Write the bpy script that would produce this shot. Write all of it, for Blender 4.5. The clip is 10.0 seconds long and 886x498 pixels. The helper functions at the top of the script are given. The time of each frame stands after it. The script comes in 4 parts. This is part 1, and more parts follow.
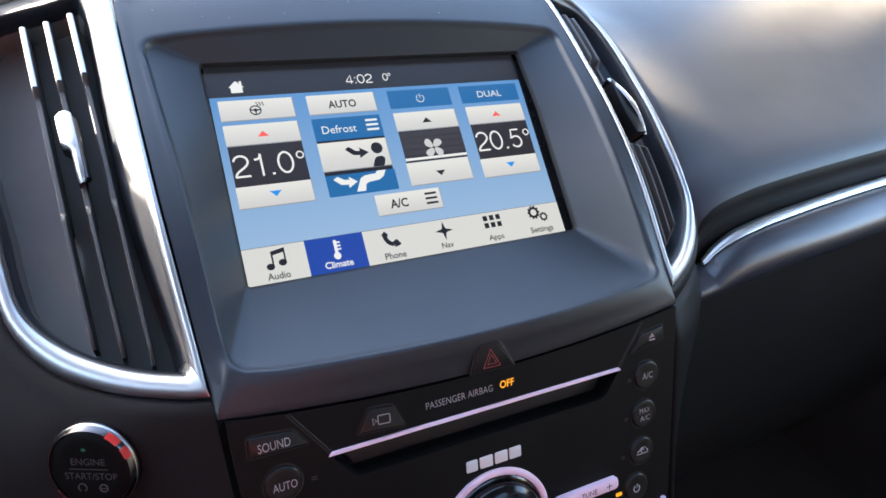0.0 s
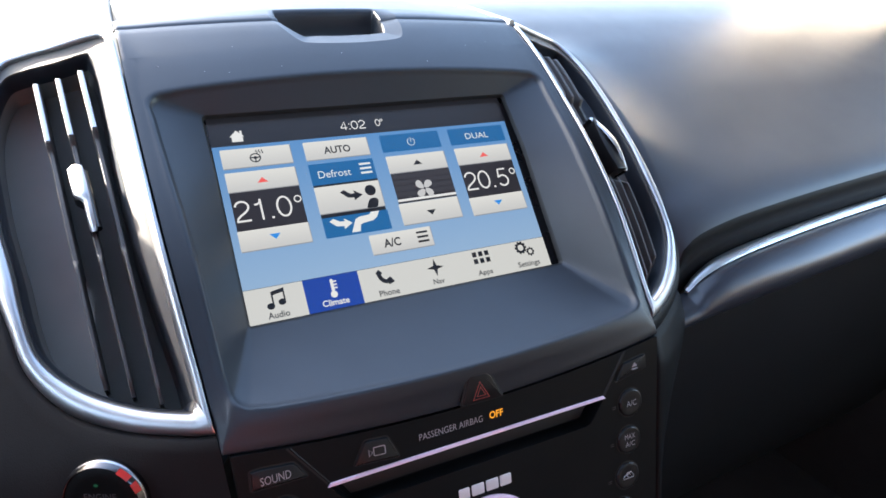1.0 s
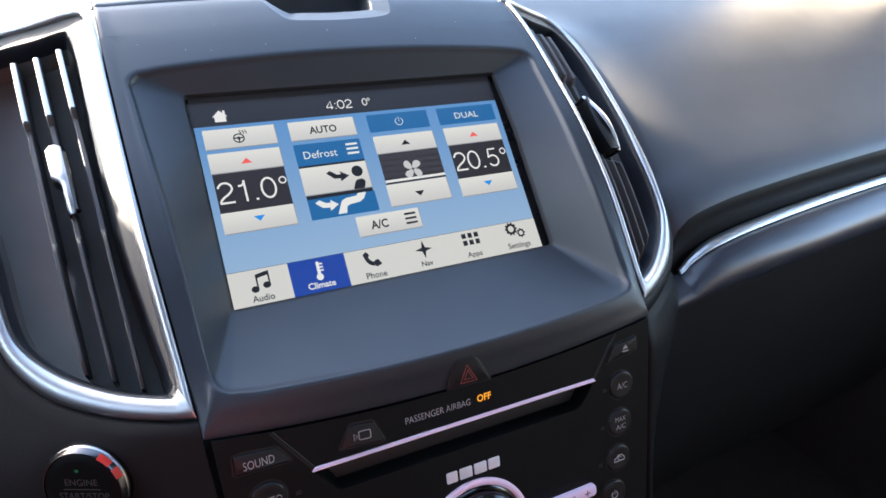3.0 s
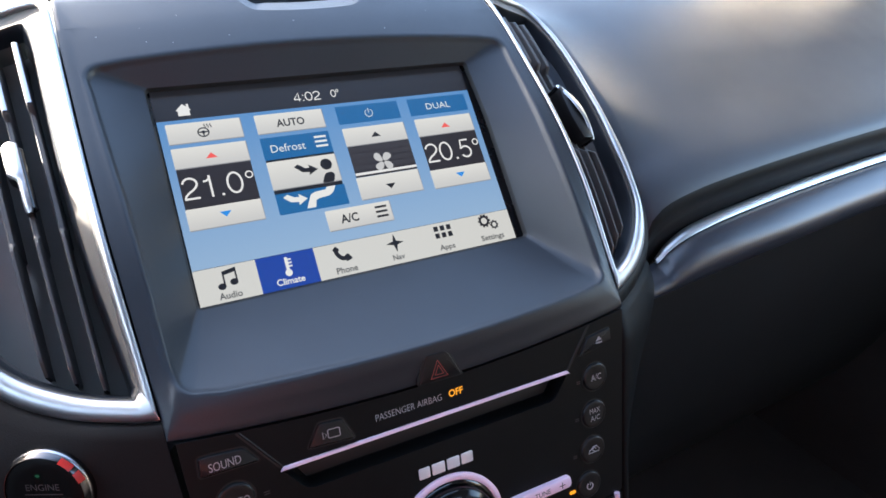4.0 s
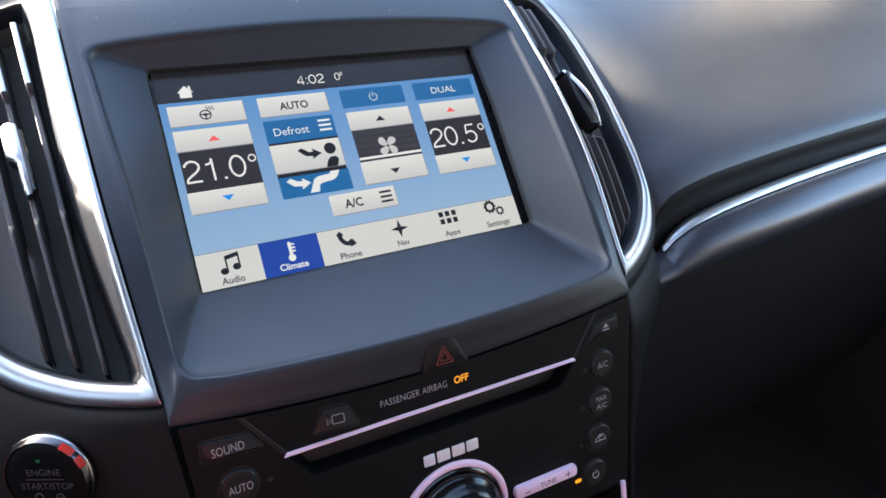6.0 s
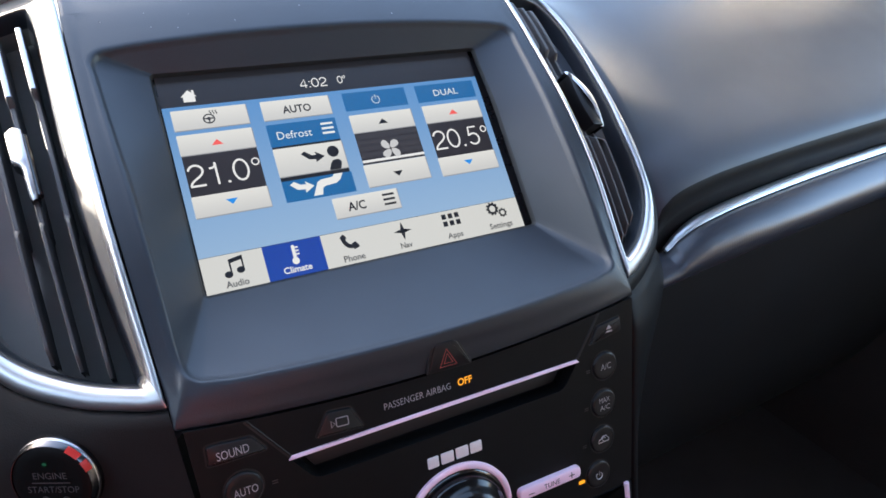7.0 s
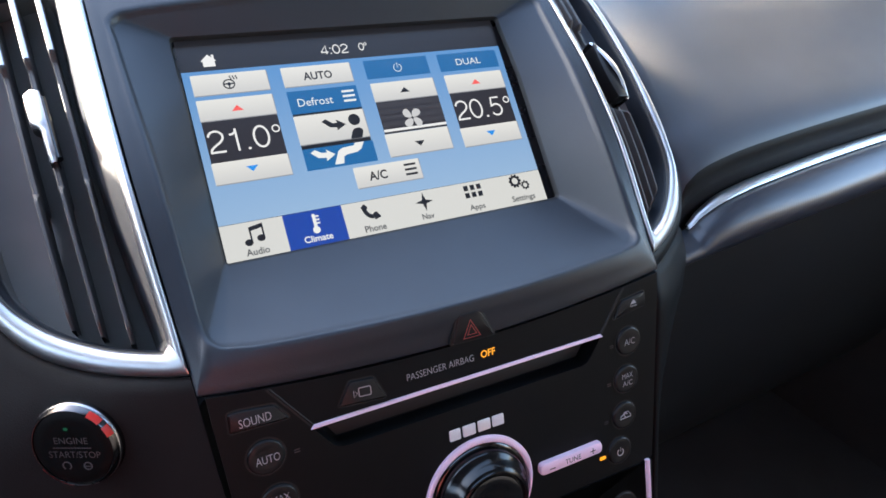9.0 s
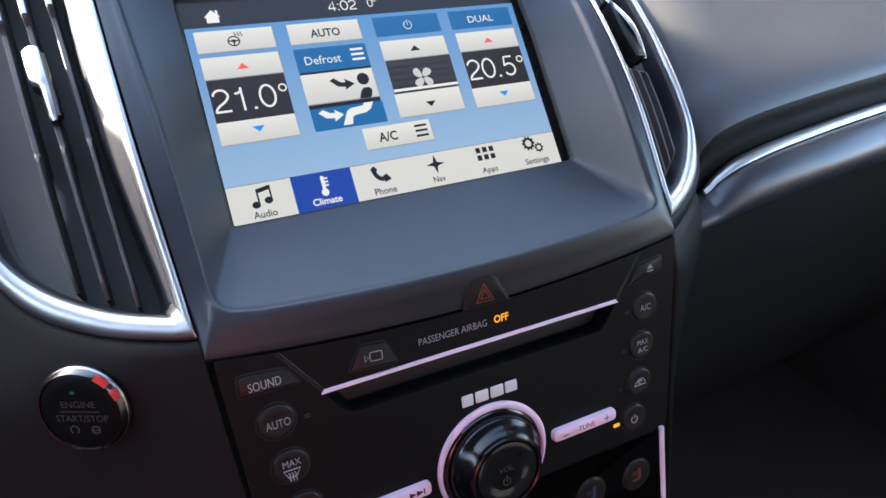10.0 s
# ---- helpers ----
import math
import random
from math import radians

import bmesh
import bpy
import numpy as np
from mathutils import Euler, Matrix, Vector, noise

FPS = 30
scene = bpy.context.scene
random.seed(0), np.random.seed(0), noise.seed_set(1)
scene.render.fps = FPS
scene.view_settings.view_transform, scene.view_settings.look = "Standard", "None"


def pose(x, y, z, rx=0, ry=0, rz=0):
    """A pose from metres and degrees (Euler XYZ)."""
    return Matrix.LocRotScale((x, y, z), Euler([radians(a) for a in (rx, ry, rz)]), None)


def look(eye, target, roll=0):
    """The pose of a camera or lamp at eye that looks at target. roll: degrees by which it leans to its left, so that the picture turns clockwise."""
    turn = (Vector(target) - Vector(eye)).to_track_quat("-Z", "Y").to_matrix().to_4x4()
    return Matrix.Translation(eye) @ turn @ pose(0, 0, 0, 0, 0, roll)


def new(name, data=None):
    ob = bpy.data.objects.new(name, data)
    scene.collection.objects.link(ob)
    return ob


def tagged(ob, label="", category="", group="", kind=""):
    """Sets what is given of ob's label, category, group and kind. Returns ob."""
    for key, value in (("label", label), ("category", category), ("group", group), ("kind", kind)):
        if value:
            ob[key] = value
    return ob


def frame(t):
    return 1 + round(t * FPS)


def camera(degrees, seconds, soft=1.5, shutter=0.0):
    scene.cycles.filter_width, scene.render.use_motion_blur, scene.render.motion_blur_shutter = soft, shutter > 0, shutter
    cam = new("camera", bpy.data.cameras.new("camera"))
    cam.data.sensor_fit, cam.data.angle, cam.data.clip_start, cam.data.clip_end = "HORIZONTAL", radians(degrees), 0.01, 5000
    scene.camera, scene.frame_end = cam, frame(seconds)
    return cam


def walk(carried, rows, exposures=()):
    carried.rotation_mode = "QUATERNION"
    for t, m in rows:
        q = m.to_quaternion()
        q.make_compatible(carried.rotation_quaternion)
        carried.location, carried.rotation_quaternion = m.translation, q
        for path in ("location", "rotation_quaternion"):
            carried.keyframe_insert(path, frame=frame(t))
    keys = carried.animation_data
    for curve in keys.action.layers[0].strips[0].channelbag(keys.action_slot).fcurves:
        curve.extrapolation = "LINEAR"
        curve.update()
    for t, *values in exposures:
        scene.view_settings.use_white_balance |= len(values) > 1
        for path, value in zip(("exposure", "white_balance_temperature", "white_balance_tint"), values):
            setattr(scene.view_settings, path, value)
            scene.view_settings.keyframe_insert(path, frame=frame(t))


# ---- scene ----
# ---- camera ----
cam = camera(67.14, 10.0, soft=1.6)
EXPOSURE = 3.6
PATH = [
    (0.0, -0.1312, -0.3068, 1.1065, 64.86, -2.18, -26.41),
    (0.5, -0.1305, -0.3129, 1.1177, 65.64, -1.71, -27.43),
    (1.0, -0.1338, -0.3201, 1.1217, 66.67, -1.36, -26.89),
    (1.5, -0.1240, -0.3118, 1.1164, 64.51, -0.80, -27.59),
    (2.0, -0.1162, -0.3219, 1.1285, 65.38, 1.53, -27.57),
    (2.5, -0.1201, -0.3243, 1.1265, 65.96, 0.63, -26.91),
    (2.7, -0.1262, -0.3219, 1.1205, 65.81, -0.37, -26.54),
    (3.8, -0.1179, -0.3168, 1.1181, 64.18, -1.44, -27.99),
    (4.0, -0.1157, -0.3183, 1.1200, 64.16, -0.86, -28.18),
    (4.5, -0.1181, -0.3200, 1.1210, 64.53, -0.77, -27.75),
    (5.0, -0.1168, -0.3199, 1.1212, 64.40, -0.54, -27.82),
    (5.5, -0.1180, -0.3163, 1.1159, 63.90, -1.12, -27.90),
    (6.8, -0.1131, -0.3146, 1.1145, 63.29, -0.58, -28.24),
    (7.0, -0.1166, -0.3151, 1.1165, 63.47, -0.70, -27.91),
    (7.5, -0.1179, -0.3147, 1.1158, 63.29, -0.66, -27.53),
    (8.0, -0.1141, -0.3155, 1.1185, 63.75, -0.11, -28.49),
    (8.5, -0.1216, -0.3085, 1.1091, 62.31, -1.49, -27.48),
    (9.0, -0.1227, -0.3095, 1.1077, 62.15, -1.04, -27.15),
    (9.5, -0.1164, -0.3065, 1.1068, 61.56, -0.84, -28.19),
    (10.0, -0.1227, -0.3039, 1.1000, 59.79, -0.80, -26.67),
]
walk(cam, [(t, pose(x, y, z, rx, ry, rz)) for t, x, y, z, rx, ry, rz in PATH], [(0.0, EXPOSURE + 0.12), (0.8, EXPOSURE - 0.02), (6.0, EXPOSURE), (10.0, EXPOSURE + 0.12)])

# ---- world and light ----
SUN_UP, SUN_TURN = 21.0, -40.0
world = bpy.data.worlds.new("sky")
scene.world = world
world.use_nodes = True
_n = world.node_tree.nodes
_sky = _n.new("ShaderNodeTexSky")
_sky.sky_type = "NISHITA"
_sky.sun_disc = False
_sky.dust_density = 2.2
_sky.ozone_density = 1.0
_sky.air_density = 1.0
_sky.sun_elevation = radians(SUN_UP)
_sky.sun_rotation = radians(SUN_TURN)
world.node_tree.links.new(_sky.outputs[0], _n["Background"].inputs[0])
_n["Background"].inputs[1].default_value = 0.15
_sl = bpy.data.lights.new("sun", "SUN")
_sl.energy, _sl.angle, _sl.color = 4.0, radians(0.6), (1.0, 0.93, 0.82)
_so = new("sun", _sl)
_a, _e = radians(SUN_TURN), radians(SUN_UP)
_so.matrix_world = look((0, 0, 3), Vector((0, 0, 3)) - Vector((math.sin(_a) * math.cos(_e), math.cos(_a) * math.cos(_e), math.sin(_e))))

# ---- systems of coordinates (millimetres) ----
LEAN_BACK = radians(40)  # the display leans back this much
SN, CS = math.sin(LEAN_BACK), math.cos(LEAN_BACK)
BASE = Vector((0, 0, 1.0))  # the middle of the display, in metres


def to_world(p):
    """From the display's own millimetres (right, up the glass, towards the seats) to metres."""
    x, y, z = p
    return BASE + Vector((x, y * SN - z * CS, y * CS + z * SN)) * 0.001


def S(x, y, z=0.0):
    return Vector((x, y, z))


def L(x, ahead, up):
    """A level place: right, ahead and up from the middle of the display."""
    return Vector((x, ahead * SN + up * CS, -ahead * CS + up * SN))


PK = math.hypot(1, 0.475)


def P(u, v, h=0.0):
    """A place on the sloping control panel: across, up the slope, out of it."""
    return Vector((u, -120 + (v - 0.475 * h) / PK, 33 + (0.475 * v + h) / PK))


YS = [-140, -98, -83, -52, -35, -18.5, 0, 19, 40, 63, 87, 108, 120, 126, 133]
ZS = [39, 37.3, 36.6, 35.8, 34.7, 32.6, 29.4, 25.2, 19.5, 13.2, 5.8, -3, -9.5, -14, -20.5]


def spline(pts, n, closed=False):
    """n + 1 points (n if closed) on a smooth curve through pts."""
    pts = [Vector(p) for p in pts]
    k = len(pts)
    out = []
    spans = k if closed else k - 1
    for i in range(n if closed else n + 1):
        s = i * spans / n
        j = min(int(s), spans - 1)
        f = s - j
        if closed:
            a, b, c, d = (pts[(j + o) % k] for o in (-1, 0, 1, 2))
        else:
            a, b, c, d = (pts[min(max(j + o, 0), k - 1)] for o in (-1, 0, 1, 2))
        out.append(b + 0.5 * f * ((c - a) + f * (2 * a - 5 * b + 4 * c - d + f * (3 * (b - c) + d - a))))
    return out


_fz = [(p.x, p.y) for p in spline([(y, z, 0) for y, z in zip(YS, ZS)], 240)]


def fz(y):
    return float(np.interp(y, [p[0] for p in _fz], [p[1] for p in _fz]))


RAIL_Y = [-120, -98, -83, -52, -18.5, 19, 62.7, 95, 130]
RAIL_X = [112.4, 113.5, 114.3, 116.2, 118.2, 119.6, 120.6, 121.2, 121.4]


def rail_x(y):
    return float(np.interp(y, RAIL_Y, RAIL_X))


def ease(f):
    f = min(max(f, 0.0), 1.0)
    return f * f * (3 - 2 * f)


def face(x, y):
    """The front of the hood, a little crowned across."""
    return fz(y) + 4 * (1 - min((x / 115) ** 2, 1))


def vent_z(x, y):
    """The face of a vent falls away to the side."""
    return fz(y) - 0.5 * (abs(x) - rail_x(y))


# ---- materials ----
def lin(r, g, b):
    return tuple(((c / 255 + 0.055) / 1.055) ** 2.4 if c > 10 else c / 255 / 12.92 for c in (r, g, b)) + (1.0,)


def mat(name, col, rough=0.5, metal=0.0, grain=0.0, grain_scale=900.0, vary=0.0, spec=0.5, emit=None, power=1.0, smudge=0.0, coat=0.0):
    m = bpy.data.materials.new(name)
    m.use_nodes = True
    nt = m.node_tree
    b = nt.nodes["Principled BSDF"]
    b.inputs["Base Color"].default_value = tuple(col[:3]) + (1.0,)
    b.inputs["Roughness"].default_value = rough
    b.inputs["Metallic"].default_value = metal
    b.inputs["Specular IOR Level"].default_value = spec
    b.inputs["Coat Weight"].default_value = coat
    b.inputs["Coat Roughness"].default_value = 0.08
    if emit:
        b.inputs["Emission Color"].default_value = tuple(emit[:3]) + (1.0,)
        b.inputs["Emission Strength"].default_value = power
    if grain or vary or smudge:
        geo = nt.nodes.new("ShaderNodeNewGeometry")
    if vary:
        no = nt.nodes.new("ShaderNodeTexNoise")
        no.inputs["Scale"].default_value = 14.0
        no.inputs["Detail"].default_value = 6.0
        ramp = nt.nodes.new("ShaderNodeMapRange")
        ramp.inputs["From Min"].default_value, ramp.inputs["From Max"].default_value = 0.3, 0.7
        ramp.inputs["To Min"].default_value, ramp.inputs["To Max"].default_value = 1 - vary, 1 + vary
        mul = nt.nodes.new("ShaderNodeVectorMath")
        mul.operation = "SCALE"
        mul.inputs[0].default_value = col[:3]
        nt.links.new(geo.outputs["Position"], no.inputs["Vector"])
        nt.links.new(no.outputs["Fac"], ramp.inputs["Value"])
        nt.links.new(ramp.outputs[0], mul.inputs["Scale"])
        nt.links.new(mul.outputs[0], b.inputs["Base Color"])
    if smudge:
        n2 = nt.nodes.new("ShaderNodeTexNoise")
        n2.inputs["Scale"].default_value = 45.0
        n2.inputs["Detail"].default_value = 8.0
        r2 = nt.nodes.new("ShaderNodeMapRange")
        r2.inputs["From Min"].default_value, r2.inputs["From Max"].default_value = 0.35, 0.7
        r2.inputs["To Min"].default_value, r2.inputs["To Max"].default_value = rough, rough + smudge
        nt.links.new(geo.outputs["Position"], n2.inputs["Vector"])
        nt.links.new(n2.outputs["Fac"], r2.inputs["Value"])
        nt.links.new(r2.outputs[0], b.inputs["Roughness"])
    if grain:
        vo = nt.nodes.new("ShaderNodeTexVoronoi")
        vo.inputs["Scale"].default_value = grain_scale
        n3 = nt.nodes.new("ShaderNodeTexNoise")
        n3.inputs["Scale"].default_value = grain_scale * 2.3
        add = nt.nodes.new("ShaderNodeMath")
        add.operation = "ADD"
        bu = nt.nodes.new("ShaderNodeBump")
        bu.inputs["Strength"].default_value = grain
        bu.inputs["Distance"].default_value = 0.0003
        nt.links.new(geo.outputs["Position"], vo.inputs["Vector"])
        nt.links.new(geo.outputs["Position"], n3.inputs["Vector"])
        nt.links.new(vo.outputs["Distance"], add.inputs[0])
        nt.links.new(n3.outputs["Fac"], add.inputs[1])
        nt.links.new(add.outputs[0], bu.inputs["Height"])
        nt.links.new(bu.outputs[0], b.inputs["Normal"])
    return m


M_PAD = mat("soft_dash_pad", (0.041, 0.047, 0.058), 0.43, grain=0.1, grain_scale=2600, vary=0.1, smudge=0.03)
M_HOOD = mat("satin_hood_plastic", (0.0116, 0.0152, 0.0215), 0.42, grain=0.12, grain_scale=1800, vary=0.08, smudge=0.05, spec=0.55)
M_PANEL = mat("control_panel_plastic", (0.0042, 0.0048, 0.0054), 0.42, grain=0.08, grain_scale=2200, vary=0.15, smudge=0.12, spec=0.15)
M_KEY = mat("key_plastic", (0.0088, 0.0084, 0.009), 0.34, vary=0.15, smudge=0.1, spec=0.3)
M_BLACK = mat("deep_black_plastic", (0.006, 0.006, 0.006), 0.6, vary=0.1)
M_DUCT = mat("vent_grey_plastic", (0.18, 0.165, 0.152), 0.55, vary=0.15)
M_SLAT = mat("vent_slat_plastic", (0.066, 0.062, 0.061), 0.62, vary=0.1)
M_CHROME = mat("chrome", (0.44, 0.435, 0.445), 0.35, 1.0, smudge=0.08)
M_STRIP = mat("satin_chrome", (0.88, 0.88, 0.89), 0.34, 1.0, smudge=0.06)
M_SATIN = mat("satin_silver_lilac", (0.92, 0.68, 0.83), 0.34, 0.0, vary=0.05, smudge=0.08)
M_PRINT = mat("grey_print", (0.36, 0.34, 0.35), 0.6, vary=0.1)
M_DIM = mat("dim_grey_print", (0.05, 0.044, 0.044), 0.6)
M_REDPRINT = mat("red_print", (0.34, 0.055, 0.045), 0.5)
M_SEATRED = mat("dim_red_print", (0.10, 0.028, 0.028), 0.5)
M_GLOSS = mat("gloss_black", (0.006, 0.006, 0.007), 0.08, smudge=0.08, coat=0.5)
M_GLASS = mat("display_glass", (0.012, 0.012, 0.014), 0.22, smudge=0.12)
M_TRIM = mat("ribbed_trim_plastic", (0.028, 0.033, 0.047), 0.34, vary=0.1, spec=0.9)
M_PAD_DARK = mat("darkened_pad", (0.009, 0.010, 0.0112), 0.58, grain=0.1, grain_scale=2600, vary=0.1, spec=0.13)
M_FLANK = mat("console_flank_plastic", (0.0052, 0.006, 0.007), 0.55, grain=0.1, grain_scale=2600, vary=0.1, spec=0.12)
M_LOW = mat("lower_dash_plastic", (0.0095, 0.0122, 0.0145), 0.62, grain=0.3, grain_scale=900, vary=0.15, spec=0.3)
M_RED = mat("red_reflection_tint", (0.62, 0.03, 0.02), 0.35)
M_UNDER = mat("black_lower_pad", (0.0118, 0.0106, 0.0104), 0.6, grain=0.2, grain_scale=1500, vary=0.15, spec=0.15)
M_BORDER = mat("satin_grey_border", (0.105, 0.098, 0.088), 0.6, vary=0.08, smudge=0.06, spec=0.2)
M_GROUND = mat("pale_asphalt", (0.16, 0.16, 0.15), 0.9, vary=0.2)
M_DUST = mat("pale_dust", (0.4, 0.4, 0.39), 0.8)
M_DOOR = mat("dark_door_lining", (0.032, 0.033, 0.037), 0.85, vary=0.2)
M_CABIN = mat("cabin_lining", (0.11, 0.11, 0.115), 0.85, vary=0.15)
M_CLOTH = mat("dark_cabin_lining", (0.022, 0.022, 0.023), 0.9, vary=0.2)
M_CAP = mat("start_cap_black", (0.003, 0.003, 0.003), 0.5, spec=0.15)
M_GRIP = mat("grip_black", (0.0045, 0.0045, 0.005), 0.14, spec=0.45, smudge=0.06)
M_RING = mat("dark_chrome", (0.13, 0.122, 0.122), 0.2, 1.0, smudge=0.1)
M_PILLAR = mat("pale_pillar_reflector", (0.80, 0.72, 0.60), 0.85, vary=0.1)
M_SIDE = mat("pale_door_reflector", (0.24, 0.215, 0.185), 0.85, vary=0.15)
M_BOUNCE_BROWN = mat("red_brown_bounce", (0.30, 0.07, 0.055), 0.9, vary=0.15)
M_BOUNCE_RED = mat("red_bounce", (0.27, 0.06, 0.05), 0.85, vary=0.2)
M_SEAT = mat("grey_seat_lining", (0.032, 0.032, 0.036), 0.85, vary=0.2)


def glow(name, rgb, power=1.0, rgb2=None, axis=None):
    """A lit area of the display; rgb2 gives a second colour at the lower end of axis=(low, high), in up-the-glass millimetres."""
    m = mat(name, (0.012, 0.012, 0.014), 0.3, emit=lin(*rgb), power=power / 2 ** (EXPOSURE + 0.12))
    if rgb2:
        nt = m.node_tree
        geo = nt.nodes.new("ShaderNodeNewGeometry")
        dot = nt.nodes.new("ShaderNodeVectorMath")
        dot.operation = "DOT_PRODUCT"
        dot.inputs[1].default_value = (0.0, SN * 1000, CS * 1000)
        mr = nt.nodes.new("ShaderNodeMapRange")
        mr.inputs["From Min"].default_value = axis[0] + CS * 1000
        mr.inputs["From Max"].default_value = axis[1] + CS * 1000
        mix = nt.nodes.new("ShaderNodeMix")
        mix.data_type = "RGBA"
        mix.inputs["A"].default_value = lin(*rgb2)
        mix.inputs["B"].default_value = lin(*rgb)
        nt.links.new(geo.outputs["Position"], dot.inputs[0])
        nt.links.new(dot.outputs["Value"], mr.inputs["Value"])
        nt.links.new(mr.outputs[0], mix.inputs["Factor"])
        nt.links.new(mix.outputs["Result"], nt.nodes["Principled BSDF"].inputs["Emission Color"])
    return m


G_BLUE = glow("ui_blue_ground", (92, 147, 204), 1.0, (150, 183, 217), (-34, 41))
G_BAR = glow("ui_status_bar", (30, 31, 36))


def key_white(y0, y1):
    """White of a key, a little greyer towards its lower edge."""
    return glow("ui_white_key", (231, 230, 224), 1.0, (205, 205, 203), (y0, y1))


G_EDGE = glow("ui_key_edge", (150, 152, 156))
G_TAB = glow("ui_tab", (216, 216, 211))
G_NAVY = glow("ui_chosen_tab", (20, 66, 166))
G_KEYBLUE = glow("ui_blue_key", (22, 104, 166))
G_DARK = glow("ui_dark_field", (42, 39, 42))
G_DARK2 = glow("ui_dark_stripe", (58, 56, 60))
G_INK = glow("ui_ink", (18, 18, 20))
G_INKGREY = glow("ui_grey_ink", (58, 58, 61))
G_TEXT = glow("ui_white_text", (238, 238, 236))
G_FAN = glow("ui_fan", (205, 205, 205))
G_RED = glow("ui_red_arrow", (250, 96, 88))
G_CYAN = glow("ui_blue_arrow", (32, 146, 236))
G_AMBER = glow("amber_lamp", (255, 165, 30), 1.3)
G_GREEN = glow("green_lamp", (20, 110, 70), 0.5)
G_SEATBLUE = mat("blue_print", (0.032, 0.062, 0.10), 0.5)


# ---- building helpers ----
def mesh_object(name, bm, material, parent=None, sharp=38):
    base = parent["base"] if parent is not None else (0, 0, 0)
    off = Vector(base)
    for v in bm.verts:
        v.co = to_world(v.co) - off
    bmesh.ops.recalc_face_normals(bm, faces=bm.faces)
    me = bpy.data.meshes.new(name)
    bm.to_mesh(me)
    bm.free()
    me.polygons.foreach_set("use_smooth", [True] * len(me.polygons))
    me.set_sharp_from_angle(angle=radians(sharp))
    me.materials.append(material)
    ob = new(name, me)
    ob["base"] = tuple(base)
    if parent is not None:
        ob.parent = parent
    return ob


def part(name, bm, material, parent, label="", sharp=38):
    return tagged(mesh_object(name, bm, material, parent, sharp), label)


def thing(name, at, label, category, group="", kind=""):
    ob = new(name)
    ob.empty_display_size = 0.01
    p = to_world(at)
    ob.location = p
    ob["base"] = tuple(p)
    return tagged(ob, label, category, group, kind)


def loft(bm, rows, closed=True, cap_first=False, cap_last=False):
    vs = [[bm.verts.new(p) for p in r] for r in rows]
    n = len(vs[0])
    for a, b in zip(vs, vs[1:]):
        for i in range(n if closed else n - 1):
            j = (i + 1) % n
            bm.faces.new((a[i], a[j], b[j], b[i]))
    if cap_first:
        bm.faces.new(vs[0])
    if cap_last:
        bm.faces.new(vs[-1])
    return bm


def grid(rows):
    return loft(bmesh.new(), rows, closed=False)


def inset(poly, d):
    """The outline moved inwards by d (outwards if negative)."""
    n = len(poly)
    area = sum(poly[i][0] * poly[(i + 1) % n][1] - poly[(i + 1) % n][0] * poly[i][1] for i in range(n))
    s = 1 if area > 0 else -1
    out = []
    for i in range(n):
        a, b, c = Vector(poly[i - 1]), Vector(poly[i]), Vector(poly[(i + 1) % n])
        e, f = (b - a).normalized(), (c - b).normalized()
        n1, n2 = Vector((-e.y, e.x)) * s, Vector((-f.y, f.x)) * s
        m = n1 + n2
        m = m / max(m.dot(n1), 0.35) if m.length > 1e-6 else n1
        out.append(tuple(b + m * d))
    return out


def rounded(poly, r, n=4):
    out = []
    k = len(poly)
    for i in range(k):
        a, b, c = Vector(poly[i - 1]), Vector(poly[i]), Vector(poly[(i + 1) % k])
        ra = min(r, (a - b).length * 0.45, (c - b).length * 0.45)
        p, q = b + (a - b).normalized() * ra, b + (c - b).normalized() * ra
        for j in range(n + 1):
            f = j / n
            out.append(tuple((1 - f) ** 2 * p + 2 * f * (1 - f) * b + f * f * q))
    return out


def rect(x0, y0, x1, y1):
    return [(x0, y0), (x1, y0), (x1, y1), (x0, y1)]


def ellipse(cx, cy, rx, ry=None, n=32, a0=0.0, a1=360.0, closed=True):
    ry = rx if ry is None else ry
    m = n if closed else n + 1
    return [(cx + rx * math.cos(radians(a0 + (a1 - a0) * i / n)), cy + ry * math.sin(radians(a0 + (a1 - a0) * i / n))) for i in range(m)]


def slab(poly, fn, h0, h1, bevel=0.0, crown=0.0):
    """A plate with the given outline between two heights, with its top edge broken."""
    bm = bmesh.new()
    rows = [[fn(x, y, h0) for x, y in poly]]
    if bevel:
        rows.append([fn(x, y, h1 - bevel) for x, y in poly])
        rows.append([fn(x, y, h1 - bevel * 0.3) for x, y in inset(poly, bevel * 0.3)])
        rows.append([fn(x, y, h1) for x, y in inset(poly, bevel)])
    else:
        rows.append([fn(x, y, h1) for x, y in poly])
    return loft(bm, rows, True, True, True)


def flat(poly, fn, h):
    bm = bmesh.new()
    bm.faces.new([bm.verts.new(fn(x, y, h)) for x, y in poly])
    return bm


